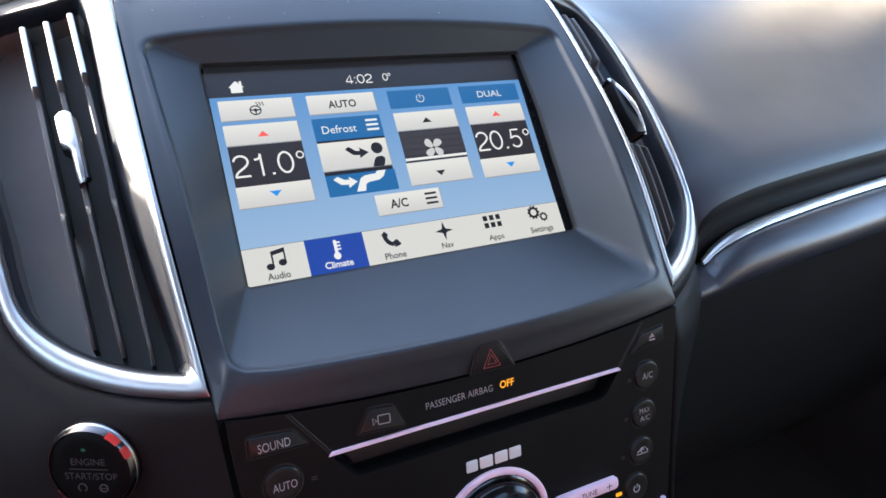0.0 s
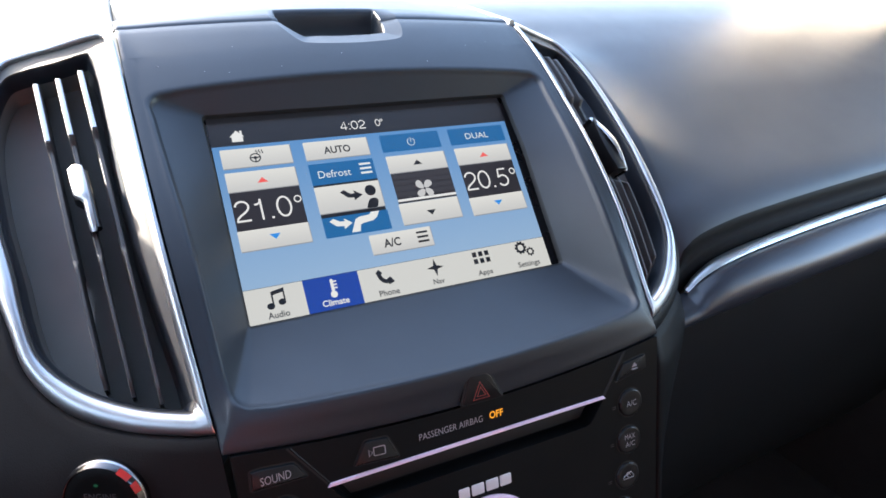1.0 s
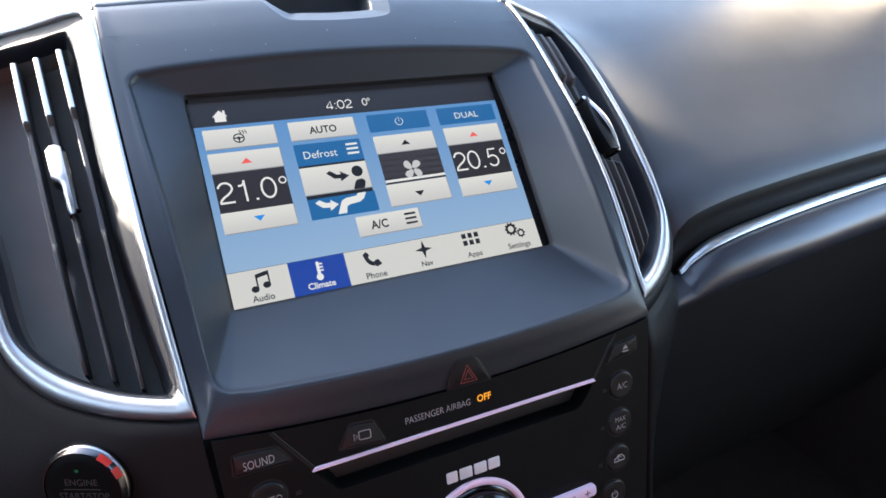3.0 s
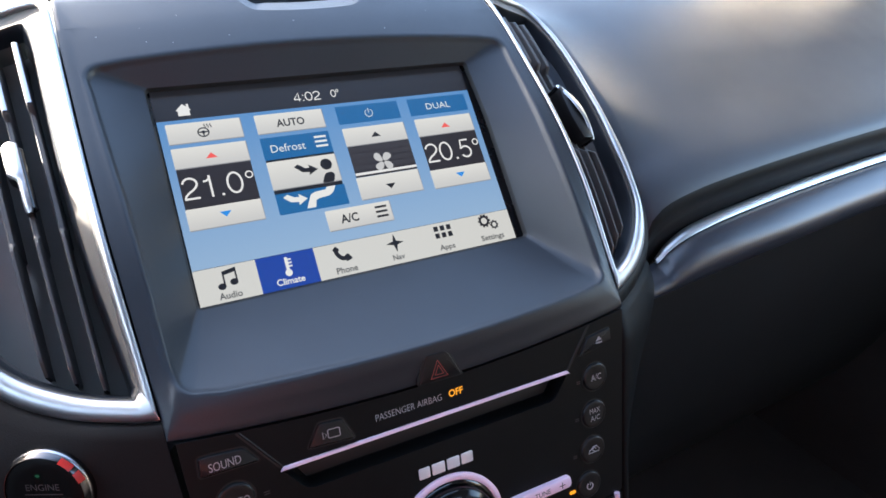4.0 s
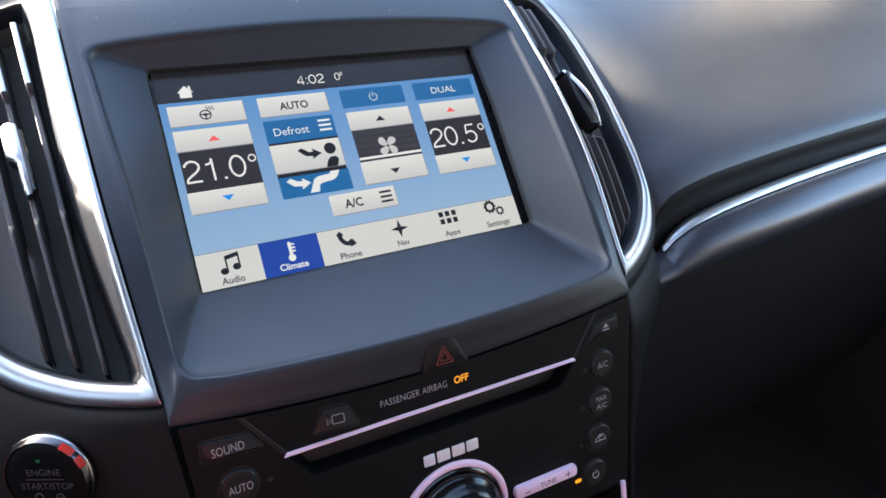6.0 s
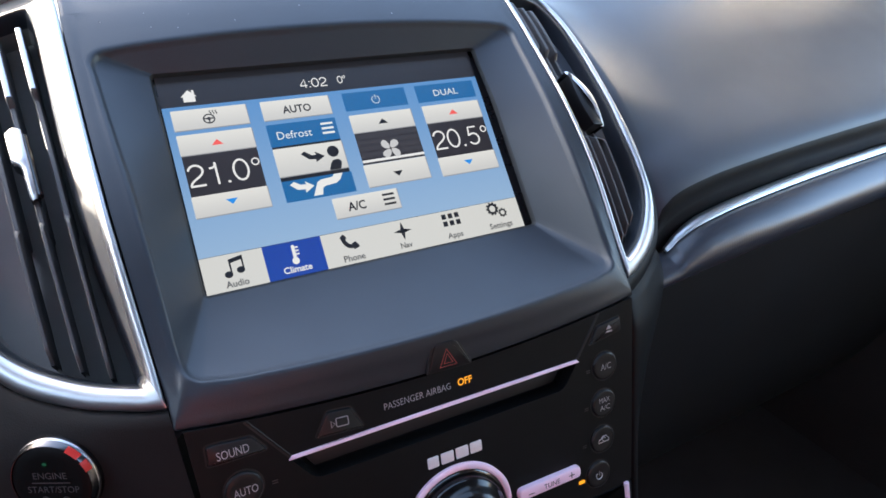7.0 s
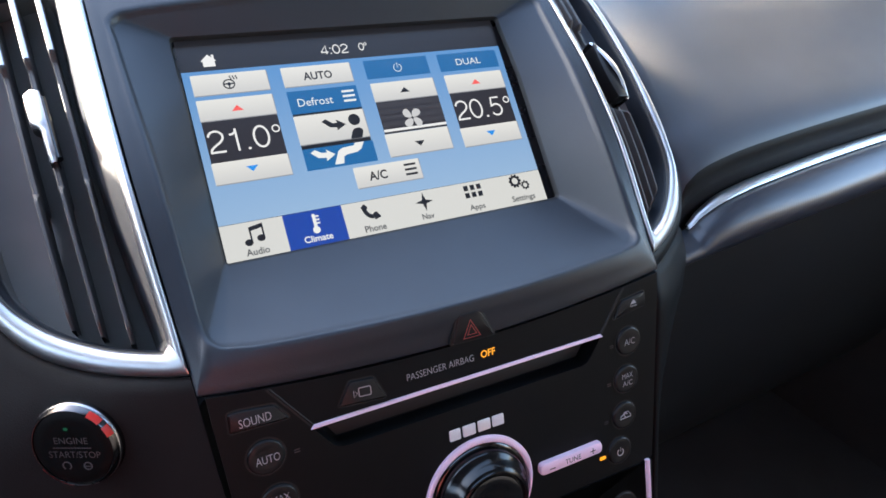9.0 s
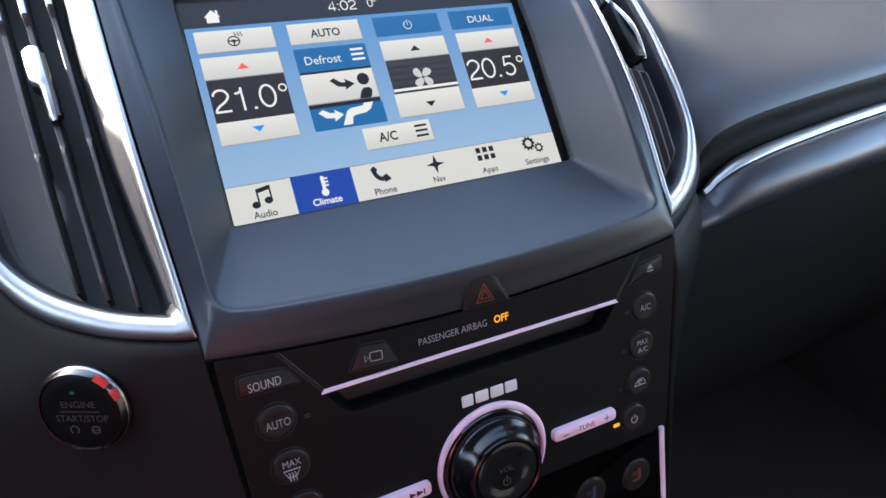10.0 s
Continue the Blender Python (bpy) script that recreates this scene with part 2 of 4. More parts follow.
def band(path, w, fn, h0, h1, closed=False):
    """A strip of width w along a flat path."""
    n = len(path)
    left, right = [], []
    for i in range(n):
        a = Vector(path[i - 1]) if closed or i else Vector(path[0])
        c = Vector(path[(i + 1) % n]) if closed or i < n - 1 else Vector(path[-1])
        d = (c - a).normalized()
        o = Vector((-d.y, d.x)) * w / 2
        left.append(tuple(Vector(path[i]) + o))
        right.append(tuple(Vector(path[i]) - o))
    bm = bmesh.new()
    rows = [[fn(*q, h0) for q in left], [fn(*q, h1) for q in left], [fn(*q, h1) for q in right], [fn(*q, h0) for q in right]]
    if closed:
        return loft(bm, [list(r) for r in rows], True)
    bm2 = loft(bm, [list(r) for r in zip(*rows)], True, True, True)
    return bm2


def lathe(cu, cv, prof, fn, n=48):
    """A turned shape on an axis out of fn's plane: rows of radius and height."""
    bm = bmesh.new()
    rows = [[fn(cu + max(r, 0.01) * math.cos(2 * math.pi * i / n), cv + max(r, 0.01) * math.sin(2 * math.pi * i / n), h) for i in range(n)] for r, h in prof]
    return loft(bm, rows, True, True, True)


def tube(path, radius, n=8, fl=1.0):
    """A round rod along a path of places."""
    bm = bmesh.new()
    rows = []
    for i, p in enumerate(path):
        d = (path[min(i + 1, len(path) - 1)] - path[max(i - 1, 0)]).normalized()
        a = d.cross(Vector((0.13, 0.2, 1))).normalized()
        b = d.cross(a)
        r = radius[i] if isinstance(radius, list) else radius
        rows.append([p + (a * math.cos(2 * math.pi * k / n) + b * fl * math.sin(2 * math.pi * k / n)) * r for k in range(n)])
    return loft(bm, rows, True, True, True)


def merged(*parts):
    bm = bmesh.new()
    for p in parts:
        me = bpy.data.meshes.new("tmp")
        p.to_mesh(me)
        p.free()
        bm.from_mesh(me)
        bpy.data.meshes.remove(me)
    return bm


def lettering(words, cx, cy, w, h, fn, z, bold=0.0, slant=0.0):
    """Words in the built-in face, fitted to a box of w by h millimetres round (cx, cy); thickness none."""
    cu = bpy.data.curves.new("words", "FONT")
    cu.body = words
    cu.offset = bold
    cu.resolution_u = 3
    ob = bpy.data.objects.new("words", cu)
    scene.collection.objects.link(ob)
    dg = bpy.context.evaluated_depsgraph_get()
    me = bpy.data.meshes.new_from_object(ob.evaluated_get(dg))
    bpy.data.objects.remove(ob)
    bpy.data.curves.remove(cu)
    bm = bmesh.new()
    bm.from_mesh(me)
    bpy.data.meshes.remove(me)
    xs, ys = [v.co.x for v in bm.verts], [v.co.y for v in bm.verts]
    x0, x1, y0, y1 = min(xs), max(xs), min(ys), max(ys)
    for v in bm.verts:
        fx, fy = (v.co.x - x0) / (x1 - x0) - 0.5, (v.co.y - y0) / (y1 - y0) - 0.5
        v.co = fn(cx + fx * w + slant * fy * h, cy + fy * h, z)
    return bm


# ---- cabin that closes the place ----
def box_mesh(x0, x1, a0, a1, u0, u1):
    bm = bmesh.new()
    r = [[L(x, a, u) for x, a in ((x0, a0), (x1, a0), (x1, a1), (x0, a1))] for u in (u0, u1)]
    return loft(bm, r, True, True, True)


def setting(name, bm, material, label, category="wall"):
    return tagged(mesh_object(name, bm, material), label, category, kind="structure")


setting("ground", box_mesh(-300000, 300000, -300000, 300000, -960, -900), M_GROUND, "pale open asphalt outside the car", "ground")
setting("floor", box_mesh(-760, 760, -2000, 700, -640, -600), M_CLOTH, "dark carpeted cabin floor", "floor")
def bar_mesh(a, b, w, d):
    """A plain straight bar between two level places."""
    pa, pb = L(*a), L(*b)
    k = (pb - pa).normalized()
    q = k.cross(L(0, 0, 1)).normalized() if abs(k.dot(L(0, 0, 1).normalized())) < 0.95 else L(1, 0, 0)
    r = k.cross(q).normalized()
    return loft(bmesh.new(), [[p + q * w * i + r * d * j for i, j in ((-0.5, -0.5), (0.5, -0.5), (0.5, 0.5), (-0.5, 0.5))] for p in (pa, pb)], True, True, True)


setting("ceiling", merged(box_mesh(-760, -380, -2000, -120, 440, 470), box_mesh(380, 760, -2000, 80, 440, 470), box_mesh(-380, 380, -2000, -900, 440, 470), box_mesh(-380, 380, -580, -120, 440, 470)), M_CABIN, "grey cloth headlining with a glazed roof opening", "ceiling")
for sd in (-1, 1):
    if sd < 0:
        setting("pillar_front", bar_mesh((-648, -125, 446), (-775, 620, 60), 80, 60), M_CLOTH, "dark lined windscreen pillar", "pillar")
    else:
        # unseen; the pale blocks are shaped to glow in the pad's reflection
        setting("pillar_front", merged(bar_mesh((778, 285, 290), (808, 400, 60), 60, 140), box_mesh(752, 792, 188, 345, 20, 168), box_mesh(752, 792, 208, 300, 168, 240)), M_PILLAR, "unseen pale windscreen pillar, shaped for its glow in the pad's reflection", "pillar")
        # two added dark bars keep the reflection round that glow dark
        setting("pillar_dark_mask", bar_mesh((690, 110, 460), (757, 282, 296), 60, 200), M_CLOTH, "unseen dark bar that keeps the pad's reflection dark above the glow", "pillar")
        setting("trim_dark_mask", bar_mesh((690, -10, 460), (762, 128, 85), 50, 185), M_CLOTH, "unseen dark bar that keeps the pad's reflection dark beside the glow", "window frame")
    setting("pillar_middle", bar_mesh((sd * 620, -700, 450), (sd * 760, -700, 20), 60, 130), M_CLOTH, "dark lined door pillar", "pillar")
setting("wall_rear", box_mesh(-760, 760, -2040, -2000, -600, 470), M_CLOTH, "dark closed rear end of the cabin")
setting("wall_driver_side", merged(box_mesh(-800, -760, -2000, 700, -600, 140), box_mesh(-800, -760, -2000, -560, 140, 470), box_mesh(-800, -760, -560, 80, 350, 470)), M_DOOR, "dark door lining round the side window")
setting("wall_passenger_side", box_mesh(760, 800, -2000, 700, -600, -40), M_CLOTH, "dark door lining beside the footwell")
# the unseen upper lining is pale so that its bounce brightens the pad
setting("trim_passenger_door", merged(box_mesh(760, 800, -2000, 700, -40, 20), box_mesh(760, 800, -2000, -560, 20, 470), box_mesh(760, 800, -560, 80, 390, 470)), M_SIDE, "unseen door lining round the side window, made pale to brighten the pad")
setting("wall_front", box_mesh(-760, 760, 640, 680, -600, 70), M_BLACK, "black bulkhead below the windscreen")
# two unseen red blocks, added for the red bounce on hood and panel
setting("wall_bounce_low", box_mesh(-640, -150, -860, -330, -420, -300), M_BOUNCE_BROWN, "unseen red-brown block added for red bounce behind the console", "seat")
setting("wall_bounce_driver", box_mesh(-600, -150, -900, -860, -600, 250), M_BOUNCE_RED, "unseen dark red panel added for red bounce behind the wheel", "seat")
setting("wall_seats", merged(box_mesh(-150, 700, -900, -860, -600, 250), box_mesh(-700, -600, -900, -860, -600, 250)), M_SEAT, "grey seat backs across the cabin")

# ---- passenger side of the dashboard ----
PROFILE = [(640, 84), (400, 94), (250, 88.5), (190, 79.5), (150, 66.5), (120, 53.2), (90, 37.5), (61, 21.0), (30, 3.4), (6, -9), (-13, -18.6), (-23.2, -25.0), (-28.6, -29.6), (-31.8, -34.4), (-32.6, -39.2), (-31.4, -45.2), (-28.6, -52), (-26.4, -62), (-24, -72)]
STRIP_X = [120, 180, 204, 212, 228, 250, 272, 332, 409, 500, 800]
STRIP_Z = [-114, -95, -81, -74.5, -67.5, -63, -60, -54.5, -50, -47, -42]


KEEP = 64  # the profile's row at the crease between pad and face

_sp = spline([(x, z, 0) for x, z in zip(STRIP_X, STRIP_Z)], 200)


def strip_z_smooth(x):
    return float(np.interp(x, [p.x for p in _sp], [p.y for p in _sp]))


CREASE_X = [120, 178, 188, 194, 201, 212, 234, 258, 320, 409, 500, 800]
CREASE_Z = [-116, -103, -92, -80, -72.5, -67.5, -63, -60, -55, -50, -47, -42]
_cr = spline([(x, z, 0) for x, z in zip(CREASE_X, CREASE_Z)], 200)


def crease_z(x):
    return float(np.interp(x, [p.x for p in _cr], [p.y for p in _cr]))


def strip_y(x):
    return -34 + 0.04 * (x - 204)


def dash_rows(x0, x1, n, prof, side=1, keep=(0, 91)):
    smooth = spline([(a, u, 0) for a, u in prof], 90)[keep[0]:keep[1]]
    rows = []
    for p in smooth:
        row = []
        for i in range(n + 1):
            x = x0 + (x1 - x0) * i / n
            f = min(max((30 - p.y) / 60, 0), 1)
            # driver's side: a rise out of view, added to shade the vent's lower border
            rise = 26 * ease((x - 222) / 26) * (1 - ease((p.x - 300) / 150)) if side < 0 else 0.0
            if side > 0:
                # it sinks under the vent's frame and rises towards it in a wide hollow
                rise = 14 * max(0.0, (262 - x) / 72) ** 2 * ease((70 - p.y) / 26) * ease((p.y + 16) / 20)
                rise -= 14 * (1 - ease((x - 184) / 12)) * ease((62 - p.y) / 30)
            g = ease((-30 - p.y) / 40)
            fall = crease_z(x) * (1 - g) + strip_z_smooth(x) * g
            row.append(L(side * x, p.x + 0.04 * (x - 204) * f, p.y + (fall + 60) * f * f + rise))
        rows.append(row)
    return rows


dash = thing("passenger_dashboard", L(420, 60, -50), "dark grey soft-touch dashboard before the passenger seat, with ribbed trim", "dashboard", kind="structure")
part("top_pad", grid(dash_rows(150, 760, 80, PROFILE, keep=(0, KEEP + 1))), M_PAD, dash, "dark grey soft grained dashboard pad", sharp=60)
# shade below the crease is put into this face's darker colour
part("pad_face", grid(dash_rows(150, 760, 80, PROFILE, keep=(KEEP, 91))), M_PAD_DARK, dash, "front face under the pad, its shade put into a darker colour", sharp=60)
xs = [203 + 557 * (i / 110) ** 1.5 for i in range(111)]
rows = []
for x in xs:
    y, z = strip_y(x), strip_z_smooth(x)
    w = (0.5 + 0.5 * min(max((x - 203) / 30, 0), 1) ** 0.6) * 1.05
    rows.append([L(x, y + a * w, z + u * w) for a, u in ((5, 1.6), (2.4, 2.3), (1.4, 2.2), (-2.4, 0.4), (-2.8, -0.3), (-2.0, -1.6), (3, -2.2))])
part("chrome_strip", loft(bmesh.new(), rows, False), M_STRIP, dash, "thin polished chrome strip")
rows = []
k = 0
x = 184.0
TRIM = spline([(0, 0, 0), (10, 3.4, 0), (18, 8.0, 0), (23.0, 14.5, 0), (24.0, 22, 0), (21.0, 29, 0), (13, 35, 0), (0, 40, 0), (-20, 44, 0)], 26)
while x < 760:
    y, z = strip_y(x), strip_z_smooth(max(x, 203)) - 0.2 * max(203 - x, 0)
    rib = (0.0, 0.05, 0.075, 0.05)[k % 4]
    foot = strip_z_smooth(x) if x > 262 else strip_z_smooth(262) + 0.11 * (x - 262)
    row = []
    for j, c in enumerate(TRIM):
        g = min(1.0, c.y / 30)
        row.append(L(x, y + 2.0 - c.x * (0.76 + 0.24 * ease((x - 192) / 150)) - rib * math.sin(math.pi * min(1, j / 22)) ** 0.5, z - 1.6 - c.y + g * (foot - z)))
    rows.append(row)
    k += 1
    x += 0.55 if x < 520 else 1.6
part("ribbed_trim", loft(bmesh.new(), rows, False), M_TRIM, dash, "blue-grey trim with fine upright ribs", sharp=25)
prof = [(24, -92), (12, -101), (5, -110), (3, -124), (3, -156), (8, -230), (30, -340), (90, -470), (200, -590)]
rows = []
for p in spline([(a, u, 0) for a, u in prof], 40):
    rows.append([L(xx, p.x + 0.04 * (xx - 204), p.y + 0.6 * (strip_z_smooth(xx) + 60)) for xx in [120 + 16 * i for i in range(41)]])
part("glove_box_lid", grid(rows), M_LOW, dash, "black grained lower dashboard with glove box", sharp=60)

# ---- driver side: dashboard round the vent and below it ----
OUT_RIM = [(-113.9, -98.4), (-114.8, -83), (-116.8, -52), (-118.8, -18.5), (-120.2, 19), (-121.2, 62.7), (-121.8, 95), (-123.6, 117.5), (-131, 121.2), (-149, 121.6), (-167, 122.6), (-179.5, 119.5), (-187.3, 101), (-191, 80), (-191.5, 55), (-188.5, 18), (-187, -13), (-183, -34), (-178.3, -54.5), (-165.8, -73.3), (-146.3, -86.8), (-124.2, -95.8)]
IN_RIM = [(-118.9, -84), (-119.3, -74), (-120.8, -56), (-122.4, -28), (-123.8, 12), (-125.0, 58), (-125.6, 95), (-126.6, 112.6), (-133, 116.6), (-151, 116.4), (-166, 117.2), (-176, 114.6), (-182.3, 98.5), (-185.2, 78), (-185.8, 55), (-183.2, 20), (-179.4, -8), (-177.4, -29), (-173.2, -48.8), (-160, -66), (-141, -79.4), (-123, -87)]
OPEN_RIM = list(IN_RIM)
OPEN_RIM[:7] = [(-119.4, -83.3), (-120.3, -74), (-122.6, -56), (-126.0, -28), (-128.8, 12), (-130.6, 58), (-131.2, 92)]
OPEN_RIM[7:11] = [(-133.4, 104), (-137, 108.3), (-151, 108), (-166, 109)]
OPEN_RIM[11:13] = [(-175.5, 107), (-181.5, 95)]
# the lower inner corner of the frame is drawn out into a sharp tip
for pts, before, after in ((OUT_RIM, (-117.0, -97.8), (-114.1, -96.0)), (IN_RIM, (-120.6, -86.6), (-118.9, -82.2)), (OPEN_RIM, (-121.0, -86.0), (-119.6, -81.6))):
    pts.insert(1, after)
    pts.append(before)
RIM_N = 192


def rim(points, side, dz=0.0):
    out = []
    for p in spline([(x, y, 0) for x, y in points], RIM_N, closed=True):
        out.append(S(p.x * -side, p.y, vent_z(p.x, p.y) + dz))
    return out


def moved(rows, d, dz):
    """A rim moved outwards by d across its face and by dz off it."""
    n = len(rows)
    flatp = [(p.x, p.y) for p in rows]
    o = inset(flatp, -d)
    return [S(o[i][0], o[i][1], rows[i].z + dz - 0.5 * (abs(o[i][0]) - abs(rows[i].x))) for i in range(n)]


def left_z(x, y):
    ax = abs(x)
    z = fz(max(y, -98)) - 0.55 * (min(ax, 205) - rail_x(max(y, -98))) - 0.3 * max(ax - 205, 0)
    return z + 0.5 * min(y + 98, 0)


drv = thing("driver_dashboard", L(-260, -40, -100), "black soft-touch dashboard beside the steering column", "dashboard", kind="structure")
start = [S(p.x, p.y, p.z) for p in rim(OUT_RIM, -1)]
order = [start[0]] + [start[-i] for i in range(1, RIM_N)]
# from the tip along the lower and the outer edge, up to the upper outer corner
edge = order[:100]
rows = []
goal = spline([(-97.0, -330, 0), (-150, -340, 0), (-250, -330, 0), (-420, -260, 0), (-460, -120, 0), (-460, 20, 0), (-460, 130, 0)], len(edge) - 1)
for k, f in enumerate([0, 0.004, 0.012, 0.03, 0.06, 0.1, 0.16, 0.24, 0.34, 0.46, 0.6, 0.8, 1.0]):
    row = []
    for p, g in zip(edge, goal):
        x, y = p.x + (g.x - p.x) * f, p.y + (g.y - p.y) * f
        dip = (-3.5, -1.6, -0.4, 0.0)[min(k, 3)]
        row.append(S(x, y, (p.z if k == 0 else left_z(x, y) if k > 4 else p.z + (left_z(x, y) - p.z) * min(1, k / 4)) + dip))
    rows.append(row)
part("lower_panel", grid(rows), M_UNDER, drv, "black soft grained lower panel", sharp=70)
part("top_pad", grid(dash_rows(100, 760, 60, [(640, 72), (400, 77), (260, 71.5), (180, 65), (140, 61), (124, 57.5), (117, 54), (114, 47)], side=-1)), M_PAD, drv, "soft grained pad above the vent", sharp=60)

# ---- rims beside the vents and the console's sides ----
for side in (1, -1):
    body = thing("console_side", P(112 * side, -60, 0), "smooth dark console flank beside the control panel", "console flank", kind="structure")
    FLANK = ((-2.5, -9), (0, -3.5), (1.0, -1.8), (3, -1.4), (7, -2.6), (14, -6.0), (24, -12.5), (40, -25), (60, -41), (78, -57), (90, -74), (96, -140))
    if side > 0:
        o = rim(OUT_RIM, side)
        rows = []
        for d, dz, ah in ((-1.0, -4.0, -1), (0.4, -3.4, 0.6), (1.2, -2.8, 2), (2.6, -2.4, 4), (6, -2.6, 8), (10, -4.2, 14), (14, -7.5, 22), (19, -13, 34), (24, -22, 48), (28, -34, 66), (30, -60, 90)):
            row = []
            for p, q in zip(o, moved(o, d, dz)):
                f = ease((p.y - 92) / 18)
                q = p.lerp(q, 1 - 0.6 * ease((-p.y - 50) / 40))
                q = q.lerp(p + L(0.2 * ah, ah, -1.2 - 0.30 * ah), f)
                row.append(q)
            rows.append(row)
        cut = [[r[-i] for i in range(1, 127)] for r in rows]
        # the rim takes the darkened pad colour too, as a dark line
        part("rim", grid(cut), M_PAD_DARK, body, sharp=70)
    rows = []
    for i in range(121):
        v = 36 - 250 * i / 120 if side > 0 else 6 - 220 * i / 120
        e = max(110.8 + 0.045 * v, 99.5) + 0.6
        sink = -7.0 * ease((v + 8) / 27) - 0.75 * max(v - 9, 0) if side > 0 else -8
        narrow = 1 - 0.45 * ease((-v - 10) / 70)
        rows.append([P(side * (e + a * (narrow if side > 0 else 1)), v, h + sink) for a, h in (FLANK if side > 0 else ((-2.5, -9), (0, -3.5), (1.2, -1.6), (4, -1.2), (9, -2.6), (14, -7), (17, -14), (18.5, -24), (19, -60), (19, -120)))])
    part("flank", grid(rows), M_FLANK if side > 0 else M_BLACK, body, sharp=60)

# ---- hood round the display ----
hood = thing("display_hood", S(0, -90, 40), "dark blue-grey moulded plastic hood around the touch screen", "dashboard hood")


def loop(left_x, top_y, bottom_y, radius, z_of, n_side=26, n_corner=8):
    """A four-sided ring; left_x(y) gives the half width, top_y(x) and bottom_y(x) the ends."""
    pts = []
    t, b = top_y(1e3), bottom_y(1e3)
    xt, xb = left_x(t), left_x(b)

    def corner(cx, cy, a0, rx, ry):
        return [(cx + rx * math.cos(radians(a0 + 90 * i / n_corner)), cy + ry * math.sin(radians(a0 + 90 * i / n_corner))) for i in range(n_corner + 1)]

    r = radius
    right = [(left_x(b + r + (t - b - 2 * r) * i / n_side), b + r + (t - b - 2 * r) * i / n_side) for i in range(1, n_side)]
    pts += right
    pts += corner(xt - r, t - r, 0, r, r)
    w = xt - r
    pts += [(w - 2 * w * i / n_side, top_y(w - 2 * w * i / n_side)) for i in range(1, n_side)]
    pts += corner(-xt + r, t - r, 90, r, r)
    pts += [(-x, y) for x, y in reversed(right)]
    pts += corner(-xb + r, b + r, 180, r, r)
    w = xb - r
    pts += [(-w + 2 * w * i / n_side, bottom_y(-w + 2 * w * i / n_side)) for i in range(1, n_side)]
    pts += corner(xb - r, b + r, 270, r, r)
    return [S(x, y, z_of(x, y)) for x, y in pts]


def bow(end, mid, half):
    return lambda x: end if abs(x) >= half else mid + (end - mid) * (abs(x) / half) ** 2


EDGE_Y = [-100, -82, -46, -6, 15, 38, 62, 75]
EDGE_X = [104.9, 105.6, 106.9, 108.7, 110.2, 111.5, 112.6, 113.2]


def edge_x(y):
    return float(np.interp(y, EDGE_Y, EDGE_X))


def seam_y(x):
    v = 5.6 + 7.2 * min(abs(x) / 108, 1.05) ** 2
    return P(0, v).y


def lip_z(y):
    return float(np.interp(y, [20, 52], [7.2, 3.4]))


rows = [
    loop(lambda y: rail_x(y) - 0.6, bow(92.9, 96.9, 119), lambda x: seam_y(x) + 1.0, 3, lambda x, y: face(x, y) - 7),
    loop(lambda y: rail_x(y) + 0.05, bow(92.8, 96.8, 119), lambda x: seam_y(x) + 0.5, 0.8, lambda x, y: face(x, y) - 0.9),
    loop(lambda y: rail_x(y) - 0.2, bow(92.6, 96.6, 119), lambda x: seam_y(x) + 1.0, 0.8, lambda x, y: face(x, y) - 0.2),
    loop(lambda y: rail_x(y) - 1.2, bow(92.4, 96.4, 117), lambda x: seam_y(x) + 4, 1.0, face),
    loop(lambda y: (rail_x(y) + edge_x(y)) / 2 + 0.6, bow(92, 96, 114), bow(-101.0, -106.0, 110), 4, face),
    loop(lambda y: edge_x(y) + 2.2, bow(70.0, 75.2, 112), bow(-94.6, -100.4, 108), 9, lambda x, y: face(x, y) + 0.1),
    loop(lambda y: edge_x(y) + 1.0, bow(68.2, 73.4, 112), bow(-93.6, -99.4, 106), 8.5, lambda x, y: face(x, y) + 0.05),
    loop(lambda y: edge_x(y) + 0.2, bow(67.0, 72.2, 112), bow(-92.8, -98.6, 105), 8, lambda x, y: face(x, y) - 0.5),
    loop(lambda y: edge_x(y) - 0.3, bow(66.4, 71.5, 112), bow(-92.2, -97.9, 105), 7.8, lambda x, y: face(x, y) - 1.4),
    loop(lambda y: edge_x(y) - 1.2, bow(65.2, 70.0, 112), bow(-91.2, -96.6, 105), 7.4, lambda x, y: face(x, y) - 3.0),
    loop(lambda y: 89.4, lambda x: 57.8, lambda x: -55.0, 2.4, lambda x, y: lip_z(y) + 1.4),
    loop(lambda y: 88.5, lambda x: 57.0, lambda x: -53.7, 1.8, lambda x, y: lip_z(y)),
    loop(lambda y: 88.3, lambda x: 56.8, lambda x: -53.5, 1.6, lambda x, y: lip_z(y) - 1),
]

# the band below the recess turns under towards the seam, and its lip is well rounded
for k, (mid, end) in enumerate(((-4.4, -0.6), (-4.6, -0.6), (-4.8, -0.5), (-3.4, 0.0), (0.6, 1.2), (4.0, 2.8), (4.5, 3.0), (4.8, 3.2), (4.9, 3.2), (4.9, 3.2))):
    for p in rows[k]:
        low = ease((-p.y - 80) / 12)
        p.z += low * (mid + (end - mid) * min(1, (p.x / 108) ** 2))
rows[5:5] = [[S(*(a.lerp(b, f).xy), a.lerp(b, f).z + 0.8 * f * (1 - f) if a.y < -60 else face(*(a.lerp(b, f).xy))) for a, b in zip(rows[4], rows[5])] for f in (0.25, 0.5, 0.75)]
wall_top, wall_foot = rows[12], rows[13]
rows[13:13] = [[a.lerp(b, f) for a, b in zip(wall_top, wall_foot)] for f in (0.03, 0.1, 0.5, 0.9)]


